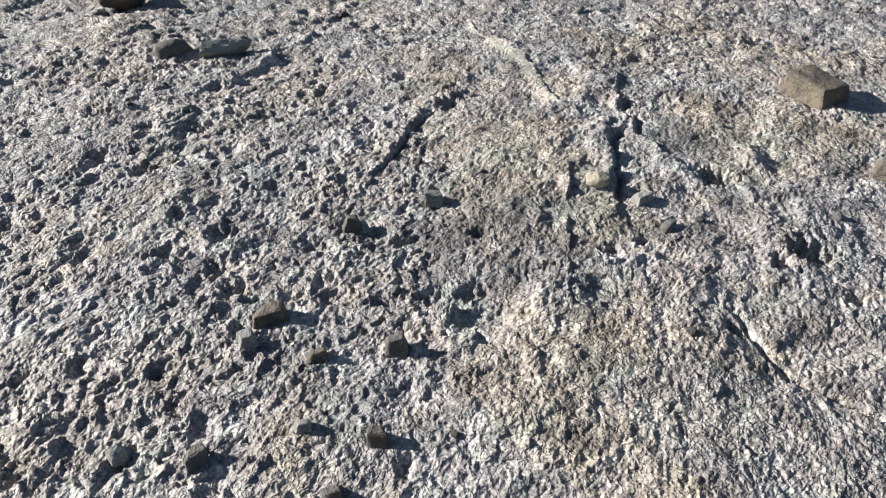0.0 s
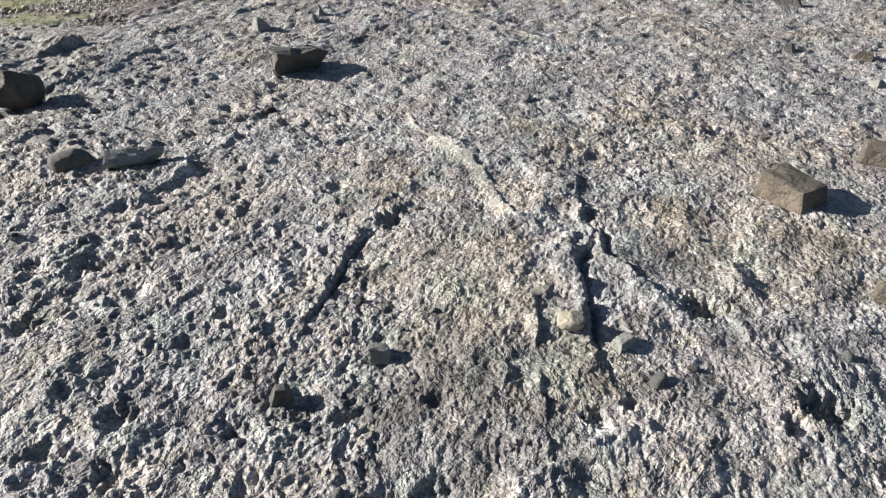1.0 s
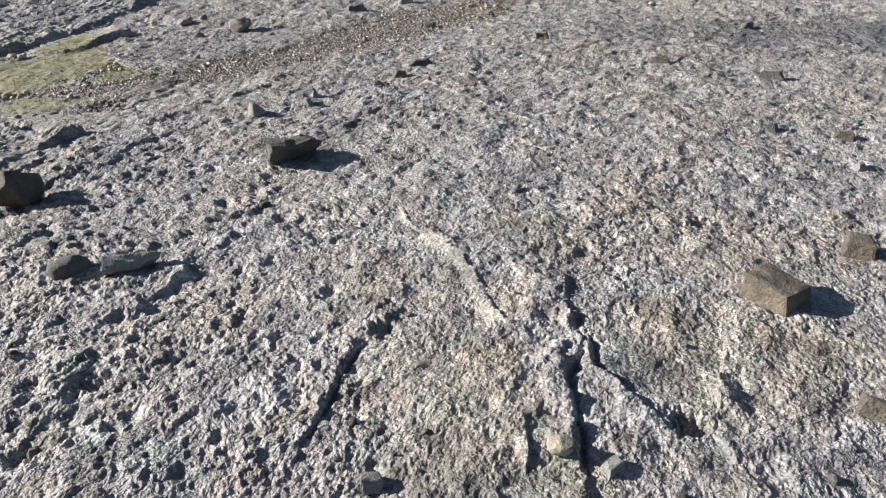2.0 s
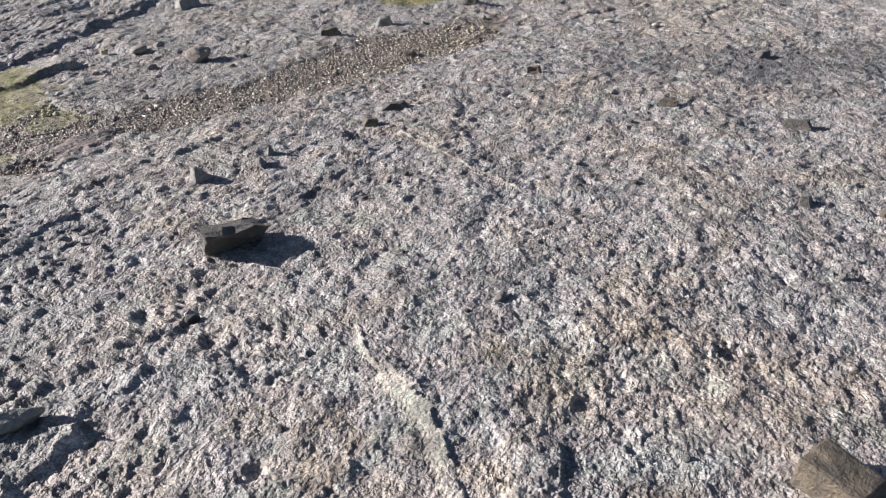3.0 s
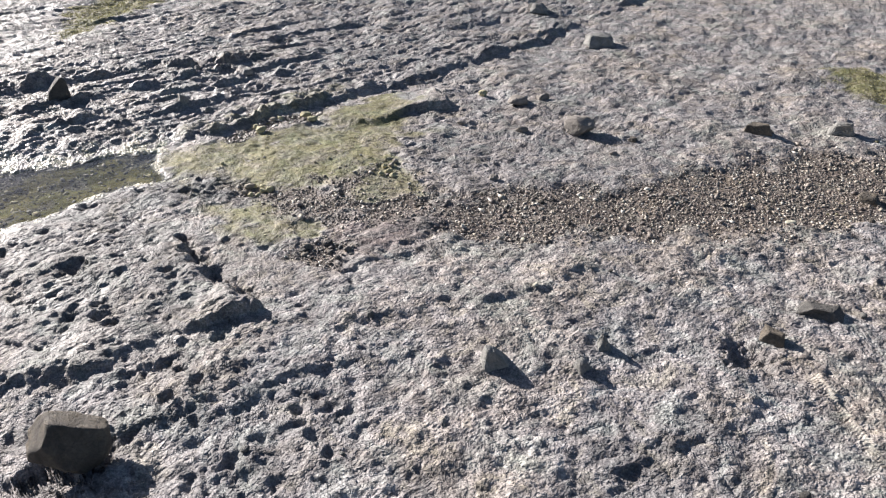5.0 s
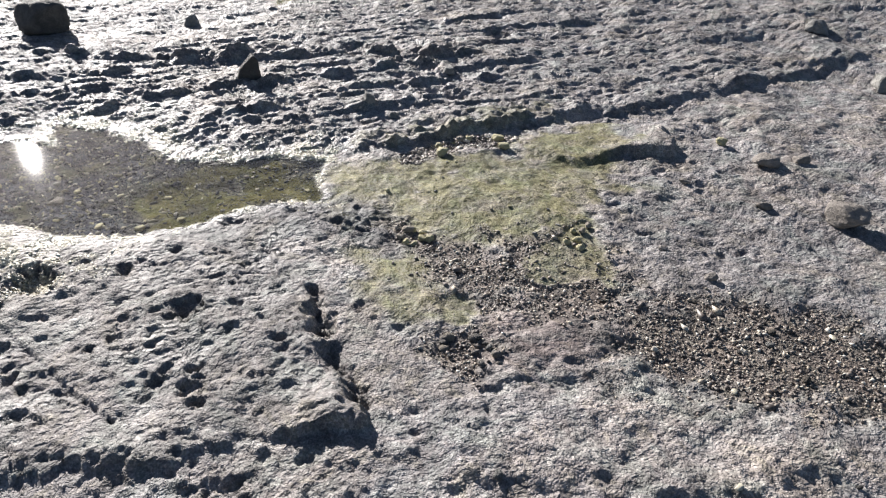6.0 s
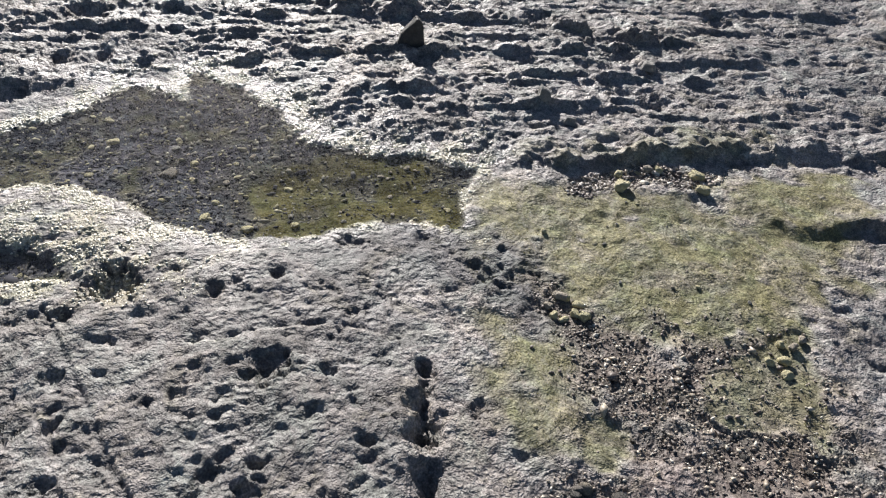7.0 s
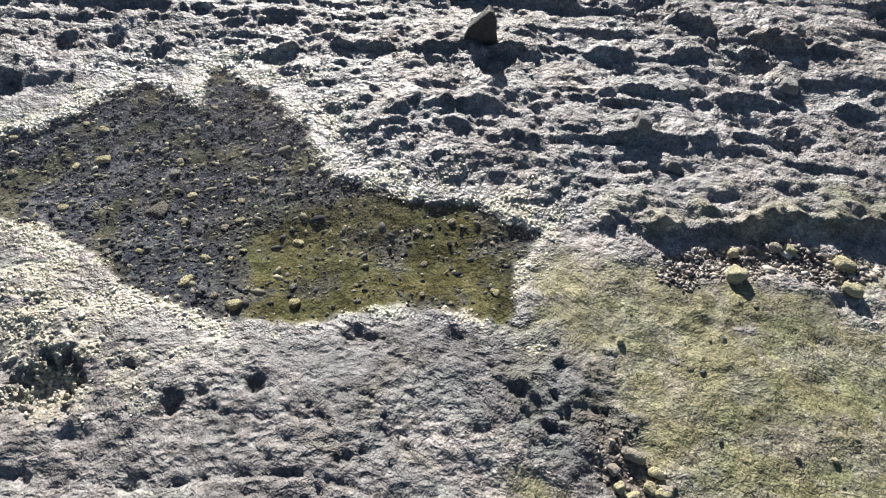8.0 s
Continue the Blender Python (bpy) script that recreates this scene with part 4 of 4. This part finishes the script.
def make_chunk(name, x, y, w, d, h, mat, label, seed, turn):
    """A broken angular stone of about that width, depth and height."""
    rng = random.Random(seed)
    low = [(cx * w / 2 * rng.uniform(0.8, 1.1), cy * d / 2 * rng.uniform(0.8, 1.1), 0) for cx, cy in ((-1, -1), (1, -1), (1, 1), (-1, 1))]
    top = [(cx * w / 2 * rng.uniform(0.25, 0.95), cy * d / 2 * rng.uniform(0.25, 0.95), h * rng.uniform(0.6, 1.05)) for cx, cy in ((-1, -1), (1, -1), (1, 1), (-1, 1))]
    return make_block(name, x, y, low, top, mat, label, seed, turn, sink=0.1 * h, rough=0.09 * h + 0.003, chip=0.13 * min(w, d, h))


# x, y, width, depth, height, turn
NEAR_STONES = [(-0.08, 1.77, 0.065, 0.05, 0.05, 2), (-0.33, 1.65, 0.07, 0.05, 0.06, 12), (0.43, 1.79, 0.075, 0.06, 0.05, -17), (0.55, 1.72, 0.07, 0.05, 0.035, 31),
               (-1.06, 2.04, 0.04, 0.035, 0.035, 32), (-0.5, 1.23, 0.10, 0.055, 0.045, 18), (-0.54, 1.14, 0.05, 0.045, 0.045, 21), (-0.17, 1.1, 0.06, 0.055, 0.055, 5),
               (-0.36, 1.08, 0.055, 0.04, 0.035, 13), (-0.74, 0.81, 0.045, 0.04, 0.04, 36), (-0.57, 0.79, 0.06, 0.045, 0.04, 29), (-0.2, 0.83, 0.05, 0.045, 0.045, 7),
               (-0.36, 0.86, 0.04, 0.035, 0.03, 17), (-0.28, 0.7, 0.05, 0.04, 0.03, 14), (1.36, 1.83, 0.10, 0.08, 0.07, -45)]
for k, (sx, sy, sw, sd, sh, st) in enumerate(NEAR_STONES):
    if k == 2:
        make_rock("stone", sx, sy, (sw, sd, sh), STONE_PALE, "rounded pale cream pebble beside a crack", 30, st, cuts=4, power=2.6, sink=0.12)
    else:
        make_chunk("stone", sx, sy, sw, sd, sh, (STONE_GREY, STONE_DARK, STONE_OCHRE)[k % 3],
                   ("small grey stone resting on the pitted bedrock", "small dark stone resting on the pitted bedrock", "small brownish stone resting on the pitted bedrock")[k % 3], 30 + k, st)
FAR_STONES = [(-0.08, 7.8, 0.2, 0.1, 0.08, 2), (0.4, 8.0, 0.16, 0.1, 0.1, -3), (0.37, 5.76, 0.18, 0.12, 0.05, -5),
              (0.2, 5.48, 0.1, 0.08, 0.05, -2), (2.05, 8.85, 0.42, 0.3, 0.22, -16), (2.95, 8.75, 0.34, 0.24, 0.16, -20), (0.57, 7.09, 0.13, 0.1, 0.06, -5), (-2.52, 10.3, 0.21, 0.16, 0.12, 18),
              (2.68, 4.94, 0.16, 0.11, 0.06, -30), (2.5, 3.82, 0.11, 0.08, 0.05, -38), (-5.95, 6.43, 0.12, 0.1, 0.11, 64), (1.3, 8.7, 0.2, 0.14, 0.12, -10), (1.41, 6.28, 0.12, 0.08, 0.06, -20)]
MORE_STONES = [(2.34, 3.43, 0.08, 0.06, 0.04, 10), (2.2, 4.02, 0.09, 0.07, 0.05, 50), (2.09, 5.43, 0.13, 0.08, 0.05, -25), (-1.62, 9.5, 0.3, 0.2, 0.12, 30), (3.17, 6.3, 0.1, 0.07, 0.05, 0), (-0.8, 7.34, 0.06, 0.05, 0.03, 0)]
for sx, sy, sw in ((-1.5, 7.18, 0.08), (-1.58, 7.8, 0.1), (-1.92, 7.11, 0.055), (-1.38, 6.39, 0.06), (-1.65, 6.45, 0.045), (-0.85, 7.05, 0.05)):
    make_rock("stone", sx, sy, (sw, 0.75 * sw, 0.55 * sw), STONE_TAN, "small tan stone lying on the smooth rock", int(900 * sw), 400 * sw, cuts=7, power=2.8)
make_rock("cobble", -2.01, 7.7, (0.07, 0.06, 0.05), STONE_YELLOW, "yellow algae-covered cobble below the bedding ridges", 95, 10, cuts=6, rough=0.08)
FAR_STONES = FAR_STONES + MORE_STONES
for k, (sx, sy, sw, sd, sh, st) in enumerate(FAR_STONES):
    make_chunk("stone", sx, sy, sw, sd, sh, (STONE_OCHRE, STONE_GREY, STONE_DARK)[k % 3], ("brownish angular stone lying on the bedrock", "grey angular stone lying on the bedrock", "dark angular stone lying on the bedrock")[k % 3], 60 + k, st)
make_rock("boulder", -6.5, 5.5, (0.36, 0.28, 0.26), STONE_DARK, "dark rounded boulder beyond the tide pool", 90, 74, cuts=4, power=3, detail=4)
RIDGE_STONES = [(-3.84, 7.23, 0.09, 0.08, 0.06, 40), (-4.17, 7.55, 0.07, 0.05, 0.06, 41), (-4.26, 7.13, 0.05, 0.04, 0.04, 46), (-3.55, 6.46, 0.06, 0.05, 0.04, 46), (-3.95, 6.75, 0.06, 0.05, 0.03, 20)]
for k, (sx, sy, sw, sd, sh, st) in enumerate(RIDGE_STONES):
    make_chunk("stone", sx, sy, sw, sd, sh, STONE_GREY, "small grey stone lodged among the bedding ridges", 100 + k, st)
YELLOW_NOOK = [(-2.59, 5.69, 0.035, 0.027, 0.026, 19), (-2.56, 5.71, 0.032, 0.025, 0.028, 37), (-2.51, 5.73, 0.046, 0.036, 0.023, 68), (-2.56, 5.63, 0.037, 0.037, 0.032, 33), (-2.48, 5.69, 0.034, 0.039, 0.032, 33), (-2.48, 5.64, 0.046, 0.028, 0.025, 80), (-2.46, 5.72, 0.047, 0.039, 0.033, 47), (-2.51, 5.62, 0.032, 0.034, 0.030, 64), (-2.02, 6.25, 0.035, 0.029, 0.024, 70), (-1.99, 6.28, 0.047, 0.025, 0.024, 90), (-1.96, 6.2, 0.048, 0.038, 0.028, 52), (-1.98, 6.15, 0.038, 0.029, 0.027, 29), (-2.0, 6.34, 0.036, 0.037, 0.021, 5), (-1.91, 6.16, 0.039, 0.040, 0.028, 82)]
YELLOW_STONES = [(-3.01, 6.35, 0.068, 0.06, 0.06, 37), (-2.94, 6.73, 0.085, 0.06, 0.045, 30), (-3.08, 6.57, 0.052, 0.04, 0.03, 35), (-3.11, 6.42, 0.04, 0.04, 0.04, 38), (-3.05, 6.61, 0.055, 0.04, 0.03, 33), *YELLOW_NOOK,
                 (-2.83, 6.67, 0.07, 0.05, 0.04, 28), (-2.57, 5.7, 0.055, 0.04, 0.03, 39), (-2.45, 5.71, 0.05, 0.04, 0.04, 34), (-2.92, 5.86, 0.026, 0.022, 0.02, 46), (-2.41, 6.1, 0.018, 0.014, 0.01, 20), (-2.37, 6.19, 0.02, 0.016, 0.01, 20)]
for k, (sx, sy, sw, sd, sh, st) in enumerate(YELLOW_STONES):
    make_rock("cobble", sx, sy, (sw, sd, sh), STONE_YELLOW if k % 3 < 2 else STONE_PALE, "rounded algae-stained yellow cobble beside the algae mat" if k % 3 < 2 else "rounded pale cobble beside the algae mat", 120 + k, st, cuts=6, power=2.6, rough=0.08)
POOL_STONES = [(-4.42, 4.44, 0.07, 0.05, 0.04, 0), (-4.1, 4.73, 0.045, 0.04, 0.03, 0), (-4.05, 4.6, 0.1, 0.08, 0.05, 0), (-3.97, 4.69, 0.033, 0.03, 0.025, 0), (-3.75, 4.73, 0.035, 0.03, 0.025, 0), (-3.49, 4.79, 0.055, 0.045, 0.05, 0),
               (-3.43, 4.97, 0.042, 0.04, 0.04, 0), (-3.65, 4.66, 0.06, 0.04, 0.03, 0), (-4.41, 4.34, 0.044, 0.03, 0.02, 0), (-3.26, 5.6, 0.04, 0.03, 0.02, 0), (-3.84, 4.53, 0.033, 0.03, 0.02, 0), (-3.73, 5.05, 0.04, 0.035, 0.02, 0)]
for k, (sx, sy, sw, sd, sh, st) in enumerate(POOL_STONES):
    make_rock("pebble", sx, sy, (sw, sd, 0.55 * sh), STONE_OCHRE if k == 2 else STONE_YELLOW, "olive-brown cobble under the water of the tide pool" if k == 2 else "pale yellowish pebble on the bed of the tide pool", 140 + k, 85 + 31 * k, cuts=5, power=2.4, sink=0.3, category="pebble")


# ---- scattered cover ----
def scatter(name, mat, count, box, mask, template, faces, size, flat, rise, label, category, seed, smooth=True):
    """Copies of a small template, joined into one mesh, strewn where mask(masks, x, y) allows."""
    rng = np.random.default_rng(seed)
    x = rng.uniform(box[0], box[1], count)
    y = rng.uniform(box[2], box[3], count)
    h, masks = shore(x, y)
    keep = rng.uniform(0, 1, count) < mask(masks, x, y)
    x, y, h = x[keep], y[keep], h[keep]
    n = len(x)
    s = size[0] * np.exp(rng.normal(0, size[1], n))
    a, b, c = rng.uniform(0, 2 * math.pi, n), rng.normal(0, flat, n), rng.normal(0, flat, n)
    stretch = np.stack([s * rng.uniform(0.85, 1.35, n), s * rng.uniform(0.6, 1.0, n), s * rng.uniform(0.75, 1.2, n)], -1)
    v = template[None] * stretch[:, None, :]
    v = np.stack([v[..., 0], v[..., 1] * np.cos(b)[:, None] - v[..., 2] * np.sin(b)[:, None], v[..., 1] * np.sin(b)[:, None] + v[..., 2] * np.cos(b)[:, None]], -1)
    v = np.stack([v[..., 0] * np.cos(c)[:, None] + v[..., 2] * np.sin(c)[:, None], v[..., 1], -v[..., 0] * np.sin(c)[:, None] + v[..., 2] * np.cos(c)[:, None]], -1)
    v = np.stack([v[..., 0] * np.cos(a)[:, None] - v[..., 1] * np.sin(a)[:, None], v[..., 0] * np.sin(a)[:, None] + v[..., 1] * np.cos(a)[:, None], v[..., 2]], -1)
    v = v + np.stack([x, y, h + rise * s], -1)[:, None, :]
    f = faces[None] + (np.arange(n) * len(template))[:, None, None]
    me = raw_mesh(name, v.reshape(-1, 3), f.reshape(-1, faces.shape[1]))
    return tagged(link(name, me, mat, smooth=smooth), label, category, kind="stuff")


def ball_template():
    g = (1 + 5 ** 0.5) / 2
    v = np.array([(-1, g, 0), (1, g, 0), (-1, -g, 0), (1, -g, 0), (0, -1, g), (0, 1, g), (0, -1, -g), (0, 1, -g), (g, 0, -1), (g, 0, 1), (-g, 0, -1), (-g, 0, 1)], float)
    f = np.array([(0, 11, 5), (0, 5, 1), (0, 1, 7), (0, 7, 10), (0, 10, 11), (1, 5, 9), (5, 11, 4), (11, 10, 2), (10, 7, 6), (7, 1, 8),
                  (3, 9, 4), (3, 4, 2), (3, 2, 6), (3, 6, 8), (3, 8, 9), (4, 9, 5), (2, 4, 11), (6, 2, 10), (8, 6, 7), (9, 8, 1)])
    return v / np.linalg.norm(v[0]) * np.array([1.2, 0.85, 0.6]), f


def chip_template():
    """A broken bit of shell or stone."""
    v = np.array([(1.1, 0.1, 0), (0, 0.85, 0.05), (-1.0, -0.1, 0), (0.1, -0.9, -0.05), (0.15, 0.1, 0.62), (0, 0, -0.5)])
    return v, np.array([(0, 1, 4), (1, 2, 4), (2, 3, 4), (3, 0, 4), (1, 0, 5), (2, 1, 5), (3, 2, 5), (0, 3, 5)])


def cone_template(sides=6):
    """A barnacle: a small truncated cone with a sunken mouth."""
    a = np.arange(sides) * 2 * math.pi / sides
    low = np.stack([np.cos(a), np.sin(a), -0.3 + 0 * a], -1)
    top = np.stack([0.55 * np.cos(a + 0.2), 0.55 * np.sin(a + 0.2), 0.38 + 0 * a], -1)
    v = np.concatenate([low, top, [(0, 0, 0.15)]])
    f = []
    for k in range(sides):
        n = (k + 1) % sides
        f += [(k, n, sides + n), (k, sides + n, sides + k), (sides + k, sides + n, 2 * sides)]
    return v, np.array(f)


def blade_template():
    """A short bent frond of turf weed."""
    v = np.array([(-0.16, 0, -0.1), (0.16, 0, -0.1), (0.13, 0.3, 0.25), (-0.13, 0.3, 0.25), (0.0, 0.8, 0.3)])
    return v, np.array([(0, 1, 2), (0, 2, 3), (3, 2, 4)])


BALL, BALL_F = ball_template()
CONE, CONE_F = cone_template()
CHIP, CHIP_F = chip_template()
BLADE, BLADE_F = blade_template()
scatter("shell_gravel", GRIT, 90000, (-2.7, 1.3, 5.1, 8.0), lambda m, x, y: 0.9 * m["gravel"], CHIP, CHIP_F, (0.0056, 0.45), 0.5, 0.15, "dark brown shell gravel filling a channel in the rock", "gravel", 1, False)
scatter("shell_gravel", GRIT, 14000, (-3.3, -2.7, 6.0, 6.95), lambda m, x, y: 0.9 * m["gravel"], BALL, BALL_F, (0.006, 0.45), 0.5, 0.15, "dark pebbles and shell bits below the ledge", "gravel", 2, False)
scatter("pool_gravel", POOL_GRIT, 22000, (-4.95, -3.0, 3.6, 5.95), lambda m, x, y: m["bed"] * (0.95 - 0.75 * m["weedy"]), BALL, BALL_F, (0.0055, 0.5), 0.4, -0.1, "dark and pale pebbles on the bed of the tide pool", "pebbles", 3)
scatter("barnacles", BARNACLE, 150000, (-5.3, -2.9, 3.6, 6.1), lambda m, x, y: 0.6 * m["barnacle"], CONE, CONE_F, (0.0046, 0.35), 0.3, -0.1, "crust of small whitish barnacles round the tide pool", "barnacles", 4)
scatter("algae_turf", WEED, 130000, (-3.4, -1.6, 5.2, 7.5), lambda m, x, y: 0.5 * m["algae"], BLADE, BLADE_F, (0.0055, 0.3), 0.5, -0.05, "short dry yellow-green turf of algae on rock", "algae", 5)

scatter("algae_turf", WEED, 60000, (-7.3, -5.9, 7.1, 9.8), lambda m, x, y: 0.7 * m["algae"], BLADE, BLADE_F, (0.014, 0.3), 0.5, -0.05, "yellow-green algae on rock beyond the bedding ridges", "algae", 6)
scatter("algae_turf", WEED, 16000, (0.2, 1.2, 8.7, 9.7), lambda m, x, y: 0.6 * m["algae"], BLADE, BLADE_F, (0.014, 0.3), 0.5, -0.05, "patch of yellow-green algae past the gravel channel", "algae", 7)


# ---- single pebbles and shells ----
def strew(name, count, box, mask, size, mats, labels, category, group, seed, squash=1.0):
    """Single pebbles that share a few meshes, strewn where mask(masks, x, y) allows."""
    rng = np.random.default_rng(seed)
    x, y = rng.uniform(box[0], box[1], count * 12), rng.uniform(box[2], box[3], count * 12)
    h, masks = shore(x, y)
    keep = np.flatnonzero(rng.uniform(0, 1, len(x)) < mask(masks, x, y))[:count]
    shapes = []
    for k in range(4):
        for mat in mats:
            me = rock_mesh(name, (1.0, rng.uniform(0.65, 0.9), rng.uniform(0.45, 0.65)), seed * 50 + k, cuts=3, power=2.3, detail=2)
            me.materials.append(mat)
            me.polygons.foreach_set("use_smooth", np.ones(len(me.polygons), bool))
            shapes.append(me)
    for n, k in enumerate(keep):
        which = int(rng.integers(len(shapes)))
        s = size[0] * math.exp(rng.normal(0, size[1]))
        ob = new(name, shapes[which])
        ob.matrix_world = pose(x[k], y[k], h[k] + 0.16 * s * squash, rng.normal(0, 12), rng.normal(0, 12), rng.uniform(0, 360)) @ Matrix.Diagonal((s, s, s * squash, 1))
        tagged(ob, labels[which % len(mats)], category, group)


strew("pebble", 160, (-4.9, -3.1, 3.9, 5.9), lambda m, x, y: m["bed"] * (1 - 0.7 * m["weedy"]), (0.021, 0.35), (STONE_GREY, STONE_YELLOW, STONE_PALE),
      ("grey pebble under the water of the tide pool", "yellowish pebble under the water of the tide pool", "pale pebble under the water of the tide pool"), "pebble", "pebbles on the bed of the pool", 21, 0.5)
strew("pebble", 60, (-2.6, 1.2, 5.2, 7.9), lambda m, x, y: m["gravel"], (0.022, 0.3), (STONE_DARK, STONE_GREY, STONE_OCHRE, STONE_PALE),
      ("dark pebble lying in the shell gravel", "grey pebble lying in the shell gravel", "brown pebble lying in the shell gravel", "pale pebble lying in the shell gravel"), "pebble", "pebbles in the gravel channel", 22)
strew("pebble", 20, (-3.25, -2.75, 6.1, 6.85), lambda m, x, y: m["gravel"], (0.02, 0.35), (STONE_DARK, STONE_OCHRE, STONE_YELLOW),
      ("dark pebble among the gravel below the ledge", "brown pebble among the gravel below the ledge", "yellowish pebble among the gravel below the ledge"), "pebble", "pebbles below the ledge", 23)
strew("pebble", 26, (-3.2, -1.7, 5.2, 6.7), lambda m, x, y: 0.4 * m["algae"], (0.016, 0.3), (STONE_PALE, STONE_GREY, STONE_YELLOW),
      ("small pale pebble on the algae mat", "small grey pebble on the algae mat", "small yellowish pebble on the algae mat"), "pebble", "pebbles on the algae", 24, 0.6)
strew("stone", 90, (-1.6, 2.2, 0.7, 6.5), lambda m, x, y: 0.25 * (1 - m["gravel"]) * (1 - m["slab"]), (0.026, 0.4), (STONE_GREY, STONE_DARK),
      ("small grey stone chip lying on rough bedrock", "small dark stone chip lying on rough bedrock"), "stone", "stone chips on the bedrock", 25)
strew("pebble", 36, (0.55, 1.45, 7.2, 8.1), lambda m, x, y: 0.5 + 0.5 * m["gravel"], (0.035, 0.3), (STONE_YELLOW, STONE_PALE),
      ("yellow weed-stained pebble at the end of the gravel channel", "pale pebble at the end of the gravel channel"), "pebble", "yellow pebbles of the gravel channel", 26)
strew("pebble", 14, (-0.1, 0.5, 6.4, 7.0), lambda m, x, y: m["gravel"], (0.024, 0.3), (STONE_YELLOW, STONE_PALE),
      ("small yellowish pebble in the shell gravel", "small pale pebble in the shell gravel"), "pebble", "yellow pebbles of the gravel channel", 27)
strew("cobble", 16, (-1.9, -1.64, 5.12, 5.36), lambda m, x, y: m["gravel"], (0.032, 0.3), (STONE_GREY, STONE_TAN, STONE_PALE, STONE_DARK),
      ("grey cobble lying in a nook of the rock", "tan cobble lying in a nook of the rock", "pale cobble lying in a nook of the rock", "dark cobble lying in a nook of the rock"), "cobble", "cobbles in the nook", 28)
SHELLS = [(1.67, 9.41, 0.16), (0.2, 6.6, 0.065), (-0.76, 5.4, 0.036), (-0.98, 5.83, 0.036), (-0.85, 6.4, 0.04), (2.4, 7.6, 0.1), (2.75, 7.4, 0.09), (1.0, 6.2, 0.05)]
for k, (sx, sy, sw) in enumerate(SHELLS):
    make_rock("shell", sx, sy, (sw, sw * 0.6, sw * 0.28), BARNACLE, "bleached white shell fragment lying on the rock", 300 + k, 37 * k, sink=0.05, category="shell", cuts=3, power=2.2)
